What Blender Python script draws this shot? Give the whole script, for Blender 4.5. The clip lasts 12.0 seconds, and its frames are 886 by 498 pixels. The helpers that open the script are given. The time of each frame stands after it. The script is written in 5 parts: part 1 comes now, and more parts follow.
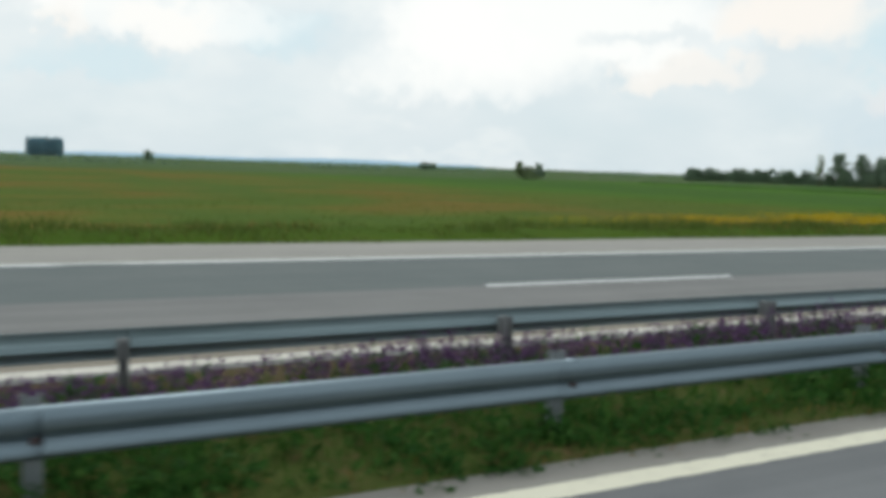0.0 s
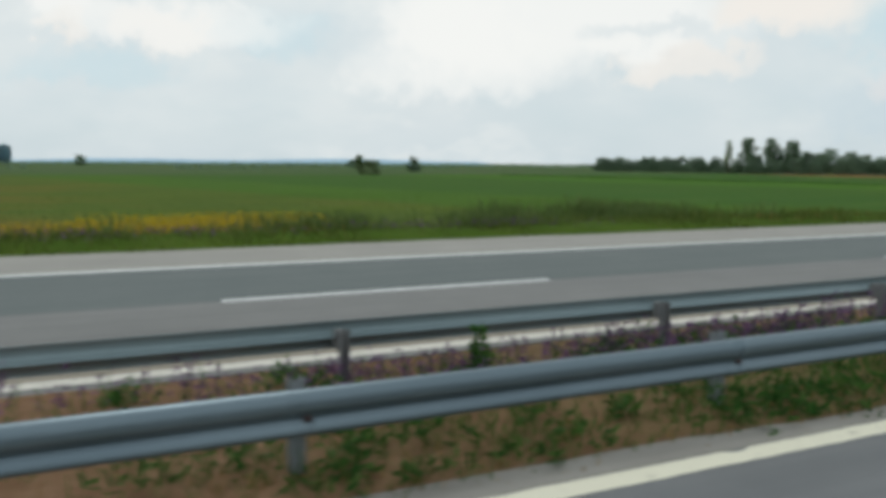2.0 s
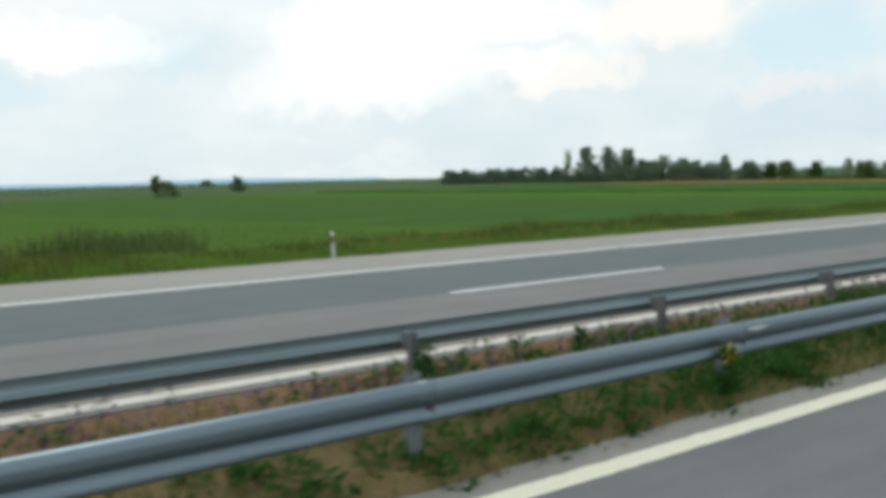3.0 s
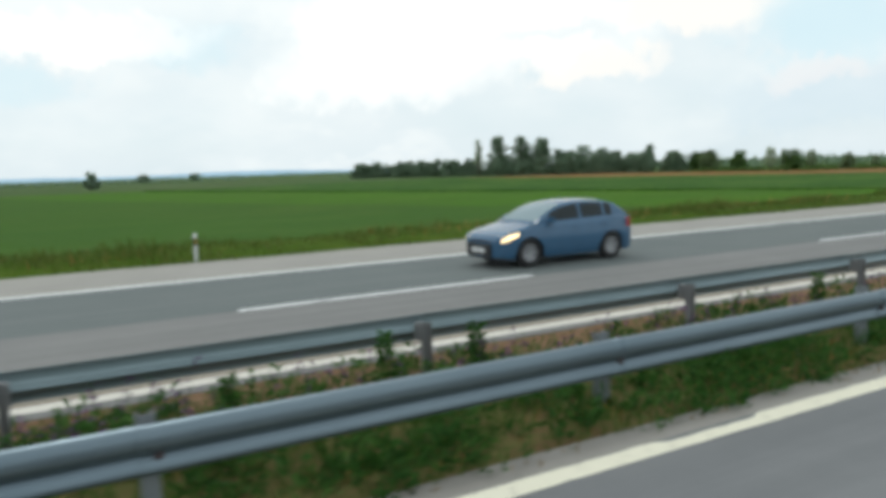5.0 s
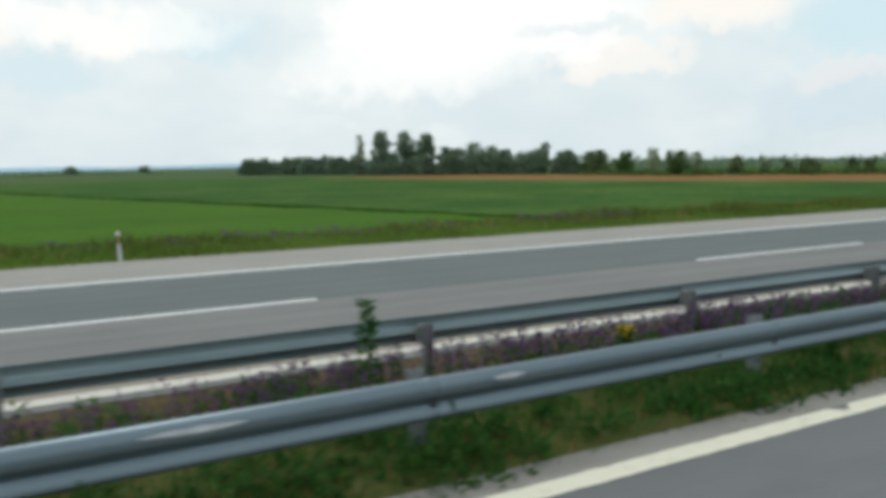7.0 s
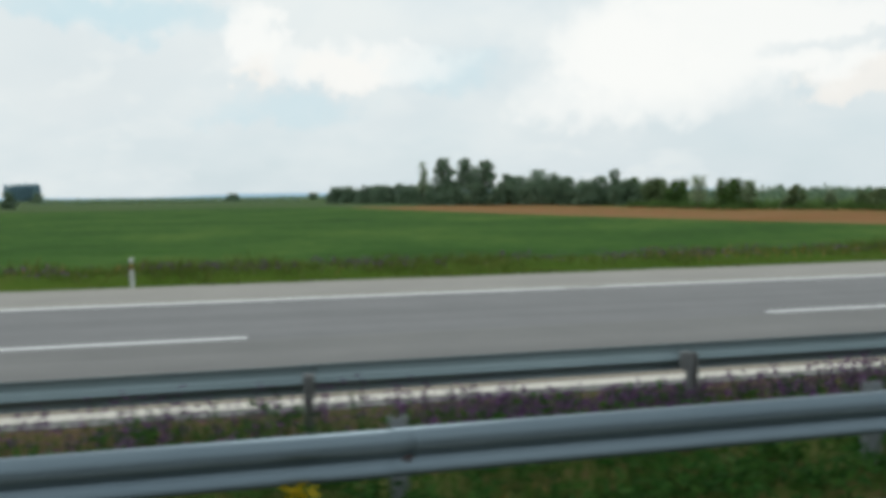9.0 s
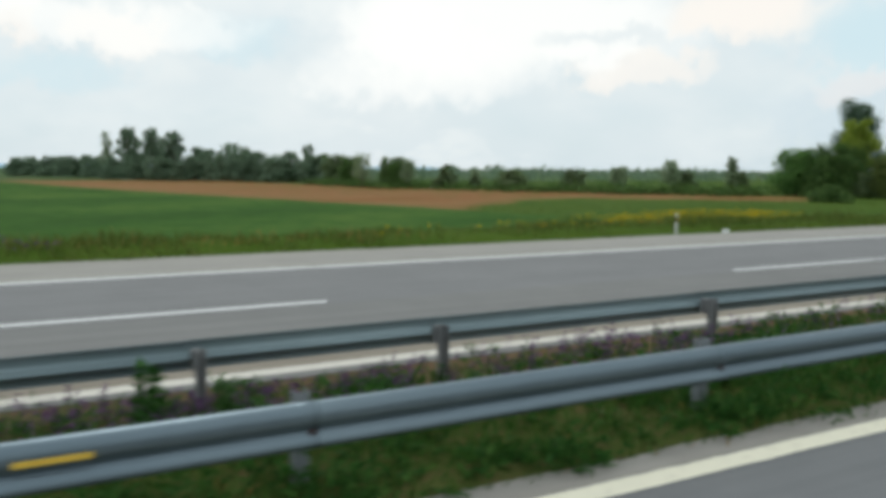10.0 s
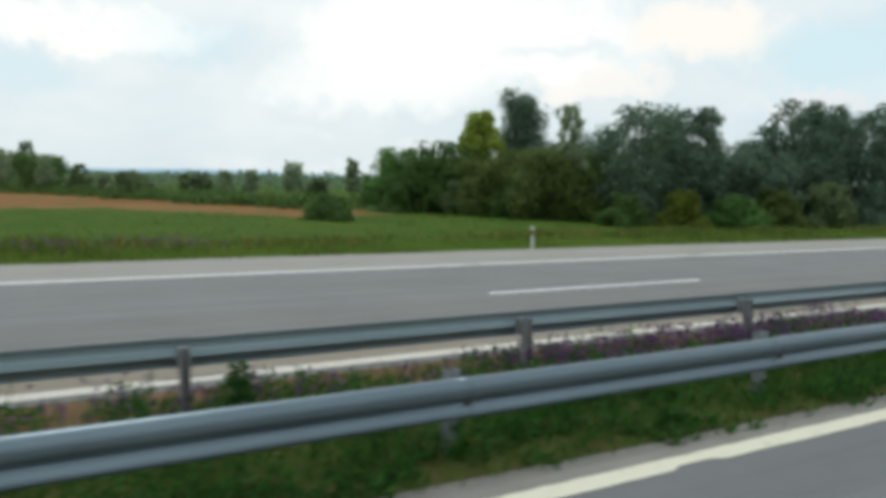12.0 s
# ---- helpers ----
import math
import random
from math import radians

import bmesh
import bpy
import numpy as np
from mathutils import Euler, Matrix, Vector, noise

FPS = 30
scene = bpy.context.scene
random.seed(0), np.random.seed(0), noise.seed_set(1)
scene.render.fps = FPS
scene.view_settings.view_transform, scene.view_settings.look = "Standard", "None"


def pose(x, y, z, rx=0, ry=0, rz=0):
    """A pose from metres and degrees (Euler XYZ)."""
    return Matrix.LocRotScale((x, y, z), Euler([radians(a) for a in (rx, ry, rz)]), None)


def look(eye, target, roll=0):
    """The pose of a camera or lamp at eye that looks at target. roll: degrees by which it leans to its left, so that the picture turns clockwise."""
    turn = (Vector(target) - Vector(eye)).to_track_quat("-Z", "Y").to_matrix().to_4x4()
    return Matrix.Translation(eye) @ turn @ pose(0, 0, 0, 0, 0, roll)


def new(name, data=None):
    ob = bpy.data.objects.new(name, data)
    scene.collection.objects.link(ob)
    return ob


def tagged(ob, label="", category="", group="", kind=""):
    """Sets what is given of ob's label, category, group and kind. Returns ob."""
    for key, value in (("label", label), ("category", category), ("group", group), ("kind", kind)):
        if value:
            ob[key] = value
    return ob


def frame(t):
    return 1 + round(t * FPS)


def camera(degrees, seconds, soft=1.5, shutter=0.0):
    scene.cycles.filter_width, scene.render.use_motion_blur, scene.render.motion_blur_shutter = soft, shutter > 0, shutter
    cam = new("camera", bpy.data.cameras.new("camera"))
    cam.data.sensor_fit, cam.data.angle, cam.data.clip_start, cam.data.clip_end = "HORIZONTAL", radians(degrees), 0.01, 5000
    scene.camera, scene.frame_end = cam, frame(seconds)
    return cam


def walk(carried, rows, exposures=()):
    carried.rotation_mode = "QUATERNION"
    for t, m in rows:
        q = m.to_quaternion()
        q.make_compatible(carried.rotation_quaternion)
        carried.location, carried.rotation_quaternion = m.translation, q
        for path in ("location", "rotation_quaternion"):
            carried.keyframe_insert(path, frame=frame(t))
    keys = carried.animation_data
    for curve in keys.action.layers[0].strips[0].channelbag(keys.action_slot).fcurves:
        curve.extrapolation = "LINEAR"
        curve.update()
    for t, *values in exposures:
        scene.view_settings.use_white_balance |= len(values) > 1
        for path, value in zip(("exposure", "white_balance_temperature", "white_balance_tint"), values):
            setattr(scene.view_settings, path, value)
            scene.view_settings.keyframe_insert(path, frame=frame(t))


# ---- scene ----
cam = camera(60.24, 12.0, soft=5.1, shutter=0.06)
# seconds, place in metres, pitch, roll, yaw in degrees
PATH = [
    (0.0, 4.279, -0.078, 2.308, -6.17, -1.88, -24.48),
    (0.2, 9.624, -0.081, 2.306, -6.71, -1.76, -23.91),
    (0.5, 17.699, -0.062, 2.307, -6.85, -0.73, -23.08),
    (0.7, 23.154, -0.061, 2.314, -4.58, -2.08, -23.92),
    (0.8, 25.842, -0.072, 2.317, -3.79, -3.35, -23.96),
    (1.0, 31.138, -0.107, 2.325, -2.51, -3.98, -24.52),
    (1.2, 36.495, -0.136, 2.335, -2.47, -3.04, -24.55),
    (1.3, 39.172, -0.146, 2.342, -5.38, -1.08, -22.83),
    (1.5, 44.601, -0.171, 2.356, -5.93, 0.06, -22.30),
    (1.7, 49.880, -0.175, 2.347, -5.18, -0.78, -23.77),
    (1.8, 52.764, -0.122, 2.343, -5.10, -1.60, -23.73),
    (2.0, 58.233, -0.060, 2.335, -6.37, -0.36, -24.32),
    (2.2, 63.722, -0.034, 2.338, -7.05, 1.88, -27.02),
    (2.3, 66.432, -0.011, 2.342, -6.89, 1.86, -28.52),
    (2.5, 71.715, -0.023, 2.351, -6.01, 1.45, -30.29),
    (2.7, 76.744, -0.038, 2.349, -6.00, 1.81, -30.73),
    (3.0, 84.885, 0.008, 2.345, -5.32, 1.39, -31.94),
    (3.2, 90.192, 0.066, 2.353, -6.20, 1.21, -32.32),
    (4.8, 133.138, 0.014, 2.324, -6.34, 1.41, -30.39),
    (5.0, 138.626, -0.013, 2.333, -5.99, 1.84, -30.19),
    (5.2, 143.952, -0.086, 2.344, -5.46, 0.67, -30.73),
    (5.5, 152.631, 0.023, 2.339, -5.98, 2.84, -28.77),
    (5.7, 157.973, 0.004, 2.341, -6.45, 2.53, -29.20),
    (6.0, 166.488, 0.109, 2.335, -6.17, 1.47, -29.35),
    (6.2, 171.956, 0.058, 2.340, -5.85, 0.13, -28.08),
    (6.5, 180.096, -0.011, 2.352, -5.23, 1.27, -27.96),
    (6.7, 185.351, -0.013, 2.369, -5.38, 1.13, -28.35),
    (7.0, 193.540, -0.006, 2.387, -6.34, 0.97, -28.47),
    (7.2, 198.914, -0.008, 2.367, -6.17, -0.51, -27.97),
    (8.8, 241.477, 0.005, 2.379, -4.52, 0.77, -11.48),
    (9.0, 246.923, -0.043, 2.367, -4.10, 0.76, -11.82),
    (9.2, 252.615, -0.034, 2.359, -5.45, 0.77, -15.18),
    (9.3, 255.336, -0.022, 2.358, -6.97, 1.49, -17.83),
    (9.5, 260.977, 0.090, 2.352, -7.08, 0.26, -22.87),
    (9.7, 266.408, 0.080, 2.360, -6.46, -0.31, -25.64),
    (10.0, 274.638, 0.070, 2.373, -5.94, -0.36, -27.31),
    (10.2, 280.203, 0.071, 2.373, -5.49, -0.66, -29.28),
    (10.5, 288.286, 0.105, 2.370, -5.29, -2.22, -31.99),
    (10.7, 293.646, 0.093, 2.357, -4.55, -1.93, -31.70),
    (11.0, 301.901, 0.076, 2.334, -5.18, -2.28, -31.74),
    (11.2, 307.132, 0.033, 2.339, -5.48, -2.46, -32.43),
    (11.5, 315.639, 0.009, 2.346, -5.15, -1.27, -31.82),
    (11.7, 320.975, -0.017, 2.348, -5.25, -1.81, -31.97),
    (12.0, 329.415, -0.009, 2.339, -5.19, -1.43, -30.32),
]
EXPOSURES = [(0.0, -0.22), (0.5, -0.19), (1.0, -0.21), (1.5, -0.33), (2.0, -0.37), (2.5, -0.17), (3.0, -0.13), (5.0, -0.08), (5.5, -0.14), (6.0, -0.17), (6.5, -0.21), (7.0, -0.19),
             (9.0, -0.29), (9.5, -0.25), (10.0, -0.21), (10.5, -0.16), (11.0, -0.36), (11.5, -0.17), (12.0, -0.16)]
walk(cam, [(t, pose(x, y, z, 90 + p, r, w)) for t, x, y, z, p, r, w in PATH], [(t, e, 6450, 7) for t, e in EXPOSURES])

# ---- world and sun: a bright, mostly clouded summer sky ----
scene.view_settings.exposure = 0.0
world = bpy.data.worlds.new("world")
scene.world = world
world.use_nodes = True
wn, wl = world.node_tree.nodes, world.node_tree.links
wn.clear()


def node(nodes, kind, **values):
    n = nodes.new(kind)
    for key, value in values.items():
        if key in n.inputs:
            n.inputs[key].default_value = value
    return n


def math_node(tree, op, a, b=None, clamp=False):
    n = tree.nodes.new("ShaderNodeMath")
    n.operation, n.use_clamp = op, clamp
    for i, v in enumerate((a, b)):
        if v is None:
            continue
        if hasattr(v, "is_output"):
            tree.links.new(v, n.inputs[i])
        else:
            n.inputs[i].default_value = v
    return n.outputs[0]


def mix_node(tree, fac, a, b):
    n = tree.nodes.new("ShaderNodeMix")
    n.data_type = "RGBA"
    for sock, v in ((n.inputs["Factor"], fac), (n.inputs[6], a), (n.inputs[7], b)):
        if hasattr(v, "is_output"):
            tree.links.new(v, sock)
        elif sock.type == "RGBA":
            sock.default_value = (*v, 1) if len(v) == 3 else v
        else:
            sock.default_value = v
    return n.outputs[2]


def ramp_node(tree, fac, stops, mode="LINEAR"):
    n = tree.nodes.new("ShaderNodeValToRGB")
    cr = n.color_ramp
    cr.interpolation = mode
    while len(cr.elements) < len(stops):
        cr.elements.new(0.5)
    for e, (p, c) in zip(cr.elements, stops):
        e.position = p
        e.color = (*c, 1) if len(c) == 3 else c
    tree.links.new(fac, n.inputs[0])
    return n.outputs[0]


def noise_node(tree, vec, scale, detail=4.0, rough=0.55, stretch=None):
    if stretch:
        mp = tree.nodes.new("ShaderNodeMapping")
        mp.inputs["Scale"].default_value = stretch
        tree.links.new(vec, mp.inputs[0])
        vec = mp.outputs[0]
    n = tree.nodes.new("ShaderNodeTexNoise")
    n.inputs["Scale"].default_value = scale
    n.inputs["Detail"].default_value = detail
    n.inputs["Roughness"].default_value = rough
    tree.links.new(vec, n.inputs["Vector"])
    return n.outputs[0]


SUN_EL, SUN_ROT = radians(52), radians(8)
wt = world.node_tree
sky = wn.new("ShaderNodeTexSky")
sky.sky_type, sky.sun_disc = "NISHITA", False
sky.sun_elevation, sky.sun_rotation = SUN_EL, SUN_ROT
sky.air_density, sky.dust_density, sky.ozone_density = 1.0, 1.5, 1.0
tc = wn.new("ShaderNodeTexCoord")
sep = wn.new("ShaderNodeSeparateXYZ")
wl.new(tc.outputs["Generated"], sep.inputs[0])
up = math_node(wt, "MAXIMUM", sep.outputs[2], 0.0)
den = math_node(wt, "ADD", up, 0.42)
comb = wn.new("ShaderNodeCombineXYZ")
wl.new(math_node(wt, "DIVIDE", sep.outputs[0], den), comb.inputs[0])
wl.new(math_node(wt, "DIVIDE", sep.outputs[1], den), comb.inputs[1])
comb.inputs[2].default_value = 7.3
cloud_big = noise_node(wt, comb.outputs[0], 1.6, 3.0, 0.5)
cloud_mid = noise_node(wt, comb.outputs[0], 5.0, 6.0, 0.5)
cover = math_node(wt, "ADD", math_node(wt, "MULTIPLY", cloud_big, 0.62), math_node(wt, "MULTIPLY", cloud_mid, 0.38))
cover = ramp_node(wt, cover, [(0.36, (0, 0, 0)), (0.47, (0.6, 0.6, 0.6)), (0.58, (1, 1, 1))])
shade = noise_node(wt, comb.outputs[0], 2.0, 5.0, 0.5)
cloud_col = ramp_node(wt, shade, [(0.36, (8.7, 9.2, 9.5)), (0.5, (9.8, 10.0, 10.1)), (0.60, (11.6, 11.4, 11.1))])
hazy = mix_node(wt, 0.78, sky.outputs[0], (7.5, 8.9, 9.7))
skycol = mix_node(wt, math_node(wt, "MULTIPLY", cover, 0.92), hazy, cloud_col)
puff = ramp_node(wt, noise_node(wt, comb.outputs[0], 6.5, 7.0, 0.5), [(0.50, (0, 0, 0)), (0.60, (1, 1, 1))])
puff = math_node(wt, "MULTIPLY", puff, ramp_node(wt, cloud_big, [(0.40, (0, 0, 0)), (0.55, (1, 1, 1))]))
skycol = mix_node(wt, math_node(wt, "MULTIPLY", puff, 0.65), skycol, (12.2, 11.8, 11.3))
# the single clouds over the fields: kind, strength, azimuth from +y, elevation, half width, half height
CLOUD = {"white": (11.9, 11.8, 11.6), "cream": (11.6, 10.9, 10.3), "pink": (10.4, 9.9, 9.8), "grey": (8.2, 9.1, 9.6), "blue": (7.2, 9.3, 10.2), "greyblue": (7.3, 8.6, 9.5)}
CLOUDS = [
    ("white", 0.9, 0.58, 0.186, 0.233, 0.067),
    ("white", 0.7, 0.45, 0.123, 0.145, 0.043),
    ("grey", 0.5, 0.68, 0.165, 0.092, 0.017),
    ("cream", 0.95, 0.85, 0.188, 0.087, 0.034),
    ("cream", 0.7, 0.73, 0.125, 0.080, 0.024),
    ("white", 0.7, 0.65, 0.146, 0.054, 0.017),
    ("blue", 0.75, 1.00, 0.151, 0.106, 0.048),
    ("greyblue", 0.55, 0.99, 0.070, 0.145, 0.039),
    ("pink", 0.5, 0.98, 0.096, 0.065, 0.018),
    ("blue", 0.55, 0.20, 0.160, 0.072, 0.027),
    ("cream", 0.7, 0.08, 0.161, 0.046, 0.026),
    ("cream", 0.7, -0.03, 0.153, 0.026, 0.019),
    ("cream", 0.6, 0.08, 0.169, 0.035, 0.018),
    ("blue", 0.5, 0.01, 0.109, 0.088, 0.023),
    ("blue", 0.8, -0.20, 0.221, 0.139, 0.027),
    ("white", 0.9, -0.03, 0.201, 0.041, 0.038),
    ("white", 0.7, 0.08, 0.167, 0.153, 0.030),
    ("white", 0.95, 0.44, 0.176, 0.082, 0.069),
]
az = math_node(wt, "ARCTAN2", sep.outputs[0], sep.outputs[1])
el = math_node(wt, "DIVIDE", sep.outputs[2], math_node(wt, "SQRT", math_node(wt, "SUBTRACT", 1.0, math_node(wt, "MULTIPLY", sep.outputs[2], sep.outputs[2]))))
wob = math_node(wt, "SUBTRACT", noise_node(wt, tc.outputs["Generated"], 16.0, 5.0, 0.55), 0.5)
wob2 = math_node(wt, "SUBTRACT", noise_node(wt, tc.outputs["Generated"], 7.0, 4.0, 0.5), 0.5)
wob3 = math_node(wt, "SUBTRACT", noise_node(wt, tc.outputs["Generated"], 30.0, 6.0, 0.6), 0.5)
azw = math_node(wt, "ADD", math_node(wt, "ADD", az, math_node(wt, "MULTIPLY", wob2, 0.16)), math_node(wt, "MULTIPLY", wob3, 0.10))
elw = math_node(wt, "ADD", math_node(wt, "ADD", el, math_node(wt, "MULTIPLY", wob, 0.07)), math_node(wt, "MULTIPLY", wob3, 0.06))
calm = ramp_node(wt, el, [(0.0, (8.2, 9.2, 9.75)), (0.12, (9.2, 9.9, 10.2)), (0.35, (9.6, 10.4, 10.7))])
skycol = mix_node(wt, 0.66, skycol, calm)
for kind, strength, a0, e0, ra, re in CLOUDS:
    da = math_node(wt, "DIVIDE", math_node(wt, "SUBTRACT", azw, a0), ra)
    de = math_node(wt, "DIVIDE", math_node(wt, "SUBTRACT", elw, e0), re)
    d2 = math_node(wt, "ADD", math_node(wt, "MULTIPLY", da, da), math_node(wt, "MULTIPLY", de, de))
    hard = 0.2 if kind in ("white", "cream") else 0.02
    mask = ramp_node(wt, math_node(wt, "MULTIPLY", d2, 0.5), [(hard * 0.5, (strength,) * 3), (0.78, (0, 0, 0))], "EASE")
    skycol = mix_node(wt, mask, skycol, CLOUD[kind])
bg = wn.new("ShaderNodeBackground")
bg.inputs[1].default_value = 0.1
wl.new(skycol, bg.inputs[0])
out = wn.new("ShaderNodeOutputWorld")
wl.new(bg.outputs[0], out.inputs[0])

sun = new("sun", bpy.data.lights.new("sun", "SUN"))
sun.data.energy, sun.data.angle, sun.data.color = 0.7, radians(14), (1.0, 0.98, 0.93)
# high over the fields, behind thin cloud, so that the side towards the road is in shade
sun.matrix_world = look((6, 44, 60), (0, 0, 0))

# ---- materials ----


def material(name, rough=0.8, metal=0.0, spec=0.5):
    m = bpy.data.materials.new(name)
    m.use_nodes = True
    t = m.node_tree
    b = t.nodes["Principled BSDF"]
    b.inputs["Roughness"].default_value = rough
    b.inputs["Metallic"].default_value = metal
    b.inputs["Specular IOR Level"].default_value = spec
    return m, t, b


def coords(t):
    n = t.nodes.new("ShaderNodeNewGeometry")
    return n.outputs["Position"]


def bump(t, b, height, strength, distance=0.02):
    n = t.nodes.new("ShaderNodeBump")
    n.inputs["Strength"].default_value = strength
    n.inputs["Distance"].default_value = distance
    t.links.new(height, n.inputs["Height"])
    t.links.new(n.outputs[0], b.inputs["Normal"])


def plain(name, col, rough=0.7, metal=0.0, vary=0.12, scale=6.0):
    m, t, b = material(name, rough, metal, 0.03 if rough > 0.9 else 0.5)
    n = noise_node(t, coords(t), scale, 5.0)
    lo, hi = [c * (1 - vary) for c in col], [min(1, c * (1 + vary)) for c in col]
    t.links.new(ramp_node(t, n, [(0.3, lo), (0.7, hi)]), b.inputs["Base Color"])
    return m


def asphalt(name, dark, light, streak, fine=60.0):
    """Worn asphalt: grain, patches, and wear drawn out along the road."""
    m, t, b = material(name, 0.85, 0, 0.35)
    p = coords(t)
    grain = noise_node(t, p, fine, 3.0, 0.7)
    patch = noise_node(t, p, 0.45, 5.0, 0.68)
    lane = noise_node(t, p, 1.0, 5.0, 0.6, (0.05, 2.2, 1.0))
    f = math_node(t, "ADD", math_node(t, "MULTIPLY", patch, 0.45), math_node(t, "MULTIPLY", lane, 0.55))
    col = ramp_node(t, f, [(0.37, dark), (0.63, light)])
    col = mix_node(t, math_node(t, "MULTIPLY", grain, 0.35), col, streak)
    t.links.new(col, b.inputs["Base Color"])
    bump(t, b, grain, 0.35, 0.006)
    return m


M_NEAR = asphalt("asphalt near carriageway", (0.140, 0.146, 0.152), (0.195, 0.200, 0.205), (0.10, 0.105, 0.11))
M_SLOW = asphalt("asphalt bluish resurfaced lane", (0.105, 0.125, 0.125), (0.14, 0.158, 0.155), (0.085, 0.10, 0.10))
M_FAST = asphalt("asphalt worn brownish lane", (0.160, 0.160, 0.158), (0.215, 0.213, 0.208), (0.135, 0.135, 0.13))
M_OLD = asphalt("asphalt old grey lane", (0.165, 0.166, 0.170), (0.215, 0.215, 0.218), (0.14, 0.14, 0.14))
M_SHOULDER = asphalt("asphalt pale shoulder", (0.27, 0.26, 0.235), (0.35, 0.335, 0.305), (0.2, 0.19, 0.18))
M_EDGE = asphalt("crumbled asphalt edge", (0.22, 0.205, 0.185), (0.36, 0.34, 0.31), (0.16, 0.15, 0.14), 25.0)

M_BEIGE = asphalt("pale beige asphalt", (0.22, 0.19, 0.15), (0.30, 0.265, 0.215), (0.18, 0.155, 0.125), 40.0)


def paint_mat(name, col, worn):
    m, t, b = material(name, 0.7, 0, 0.3)
    p = coords(t)
    n = noise_node(t, p, 7.0, 6.0, 0.7)
    t.links.new(ramp_node(t, n, [(0.27, worn), (0.42, col), (0.8, [min(1, c * 1.06) for c in col])]), b.inputs["Base Color"])
    return m


M_CREAM = paint_mat("cream road paint", (0.72, 0.69, 0.56), (0.42, 0.40, 0.33))
M_DUSTY = paint_mat("dusty white road paint", (0.60, 0.57, 0.51), (0.34, 0.31, 0.27))
M_WHITE = paint_mat("white road paint", (0.76, 0.77, 0.77), (0.48, 0.48, 0.48))


def ground_mat():
    """Median soil, verge grass and the strips of fields, with skewed borders."""
    m, t, b = material("fields grass and soil", 0.95, 0, 0.03)
    p = coords(t)
    s3 = t.nodes.new("ShaderNodeSeparateXYZ")
    t.links.new(p, s3.inputs[0])
    x, y = s3.outputs[0], s3.outputs[1]
    big = noise_node(t, p, 0.035, 4.0, 0.6)
    mid = noise_node(t, p, 0.35, 5.0, 0.65)
    fine = noise_node(t, p, 5.0, 4.0, 0.7)
    rows = noise_node(t, p, 1.0, 4.0, 0.6, (0.02, 0.25, 1.0))
    warp = math_node(t, "MULTIPLY", math_node(t, "SUBTRACT", mid, 0.5), 3.0)
    s = math_node(t, "ADD", math_node(t, "ADD", x, math_node(t, "MULTIPLY", math_node(t, "SUBTRACT", y, 21.0), 0.33)), warp)
    u = math_node(t, "DIVIDE", math_node(t, "ADD", s, 400.0), 1600.0, True)
    pos = lambda v: (v + 400.0) / 1600.0
    fields = ramp_node(t, u, [(0.0, (0.085, 0.125, 0.018)), (pos(74), (0.090, 0.125, 0.018)), (pos(100), (0.065, 0.140, 0.014)),
                              (pos(122), (0.048, 0.116, 0.019)), (pos(188), (0.060, 0.155, 0.012)), (pos(231), (0.045, 0.110, 0.022)),
                              (pos(319), (0.235, 0.105, 0.045)), (pos(373), (0.055, 0.10, 0.028)), (pos(460), (0.05, 0.095, 0.03))], "CONSTANT")
    lim = ramp_node(t, math_node(t, "DIVIDE", math_node(t, "SUBTRACT", x, 290.0), 100.0, True), [(0.0, (0.31,) * 3), (0.20, (0.32,) * 3), (0.25, (0.35,) * 3), (0.42, (0.425,) * 3),
                    (0.48, (0.42,) * 3), (0.55, (0.36,) * 3), (0.62, (0.30,) * 3), (0.76, (0.32,) * 3), (0.82, (0.8,) * 3)])
    over = math_node(t, "SUBTRACT", math_node(t, "ADD", y, math_node(t, "MULTIPLY", math_node(t, "SUBTRACT", mid, 0.5), 22.0)), math_node(t, "MULTIPLY", lim, 200.0))
    bare = math_node(t, "ADD", math_node(t, "DIVIDE", over, 6.0), 0.5, True)
    bare = math_node(t, "MAXIMUM", bare, math_node(t, "LESS_THAN", s, 319.0))
    fields = mix_node(t, bare, ramp_node(t, math_node(t, "ADD", math_node(t, "MULTIPLY", mid, 0.6), math_node(t, "MULTIPLY", fine, 0.4)), [(0.34, (0.038, 0.086, 0.014)), (0.52, (0.060, 0.112, 0.018)), (0.68, (0.100, 0.132, 0.030))]), fields)
    weedy = math_node(t, "MULTIPLY", ramp_node(t, mid, [(0.46, (0, 0, 0)), (0.60, (1, 1, 1))]), ramp_node(t, u, [(pos(319), (0, 0, 0)), (pos(322), (0.2, 0.2, 0.2)), (pos(352), (0.35, 0.35, 0.35)), (pos(372), (0.8, 0.8, 0.8))]))
    fields = mix_node(t, weedy, fields, (0.075, 0.12, 0.02))
    pale = math_node(t, "MULTIPLY", ramp_node(t, rows, [(0.40, (0, 0, 0)), (0.62, (1, 1, 1))]), ramp_node(t, u, [(pos(318), (0, 0, 0)), (pos(320), (1, 1, 1)), (pos(372), (1, 1, 1)), (pos(374), (0, 0, 0))]))
    fields = mix_node(t, math_node(t, "MULTIPLY", math_node(t, "MULTIPLY", pale, bare), 0.6), fields, (0.33, 0.19, 0.105))
    spots = noise_node(t, p, 1.4, 6.0, 0.7, (0.35, 1.0, 1.0))
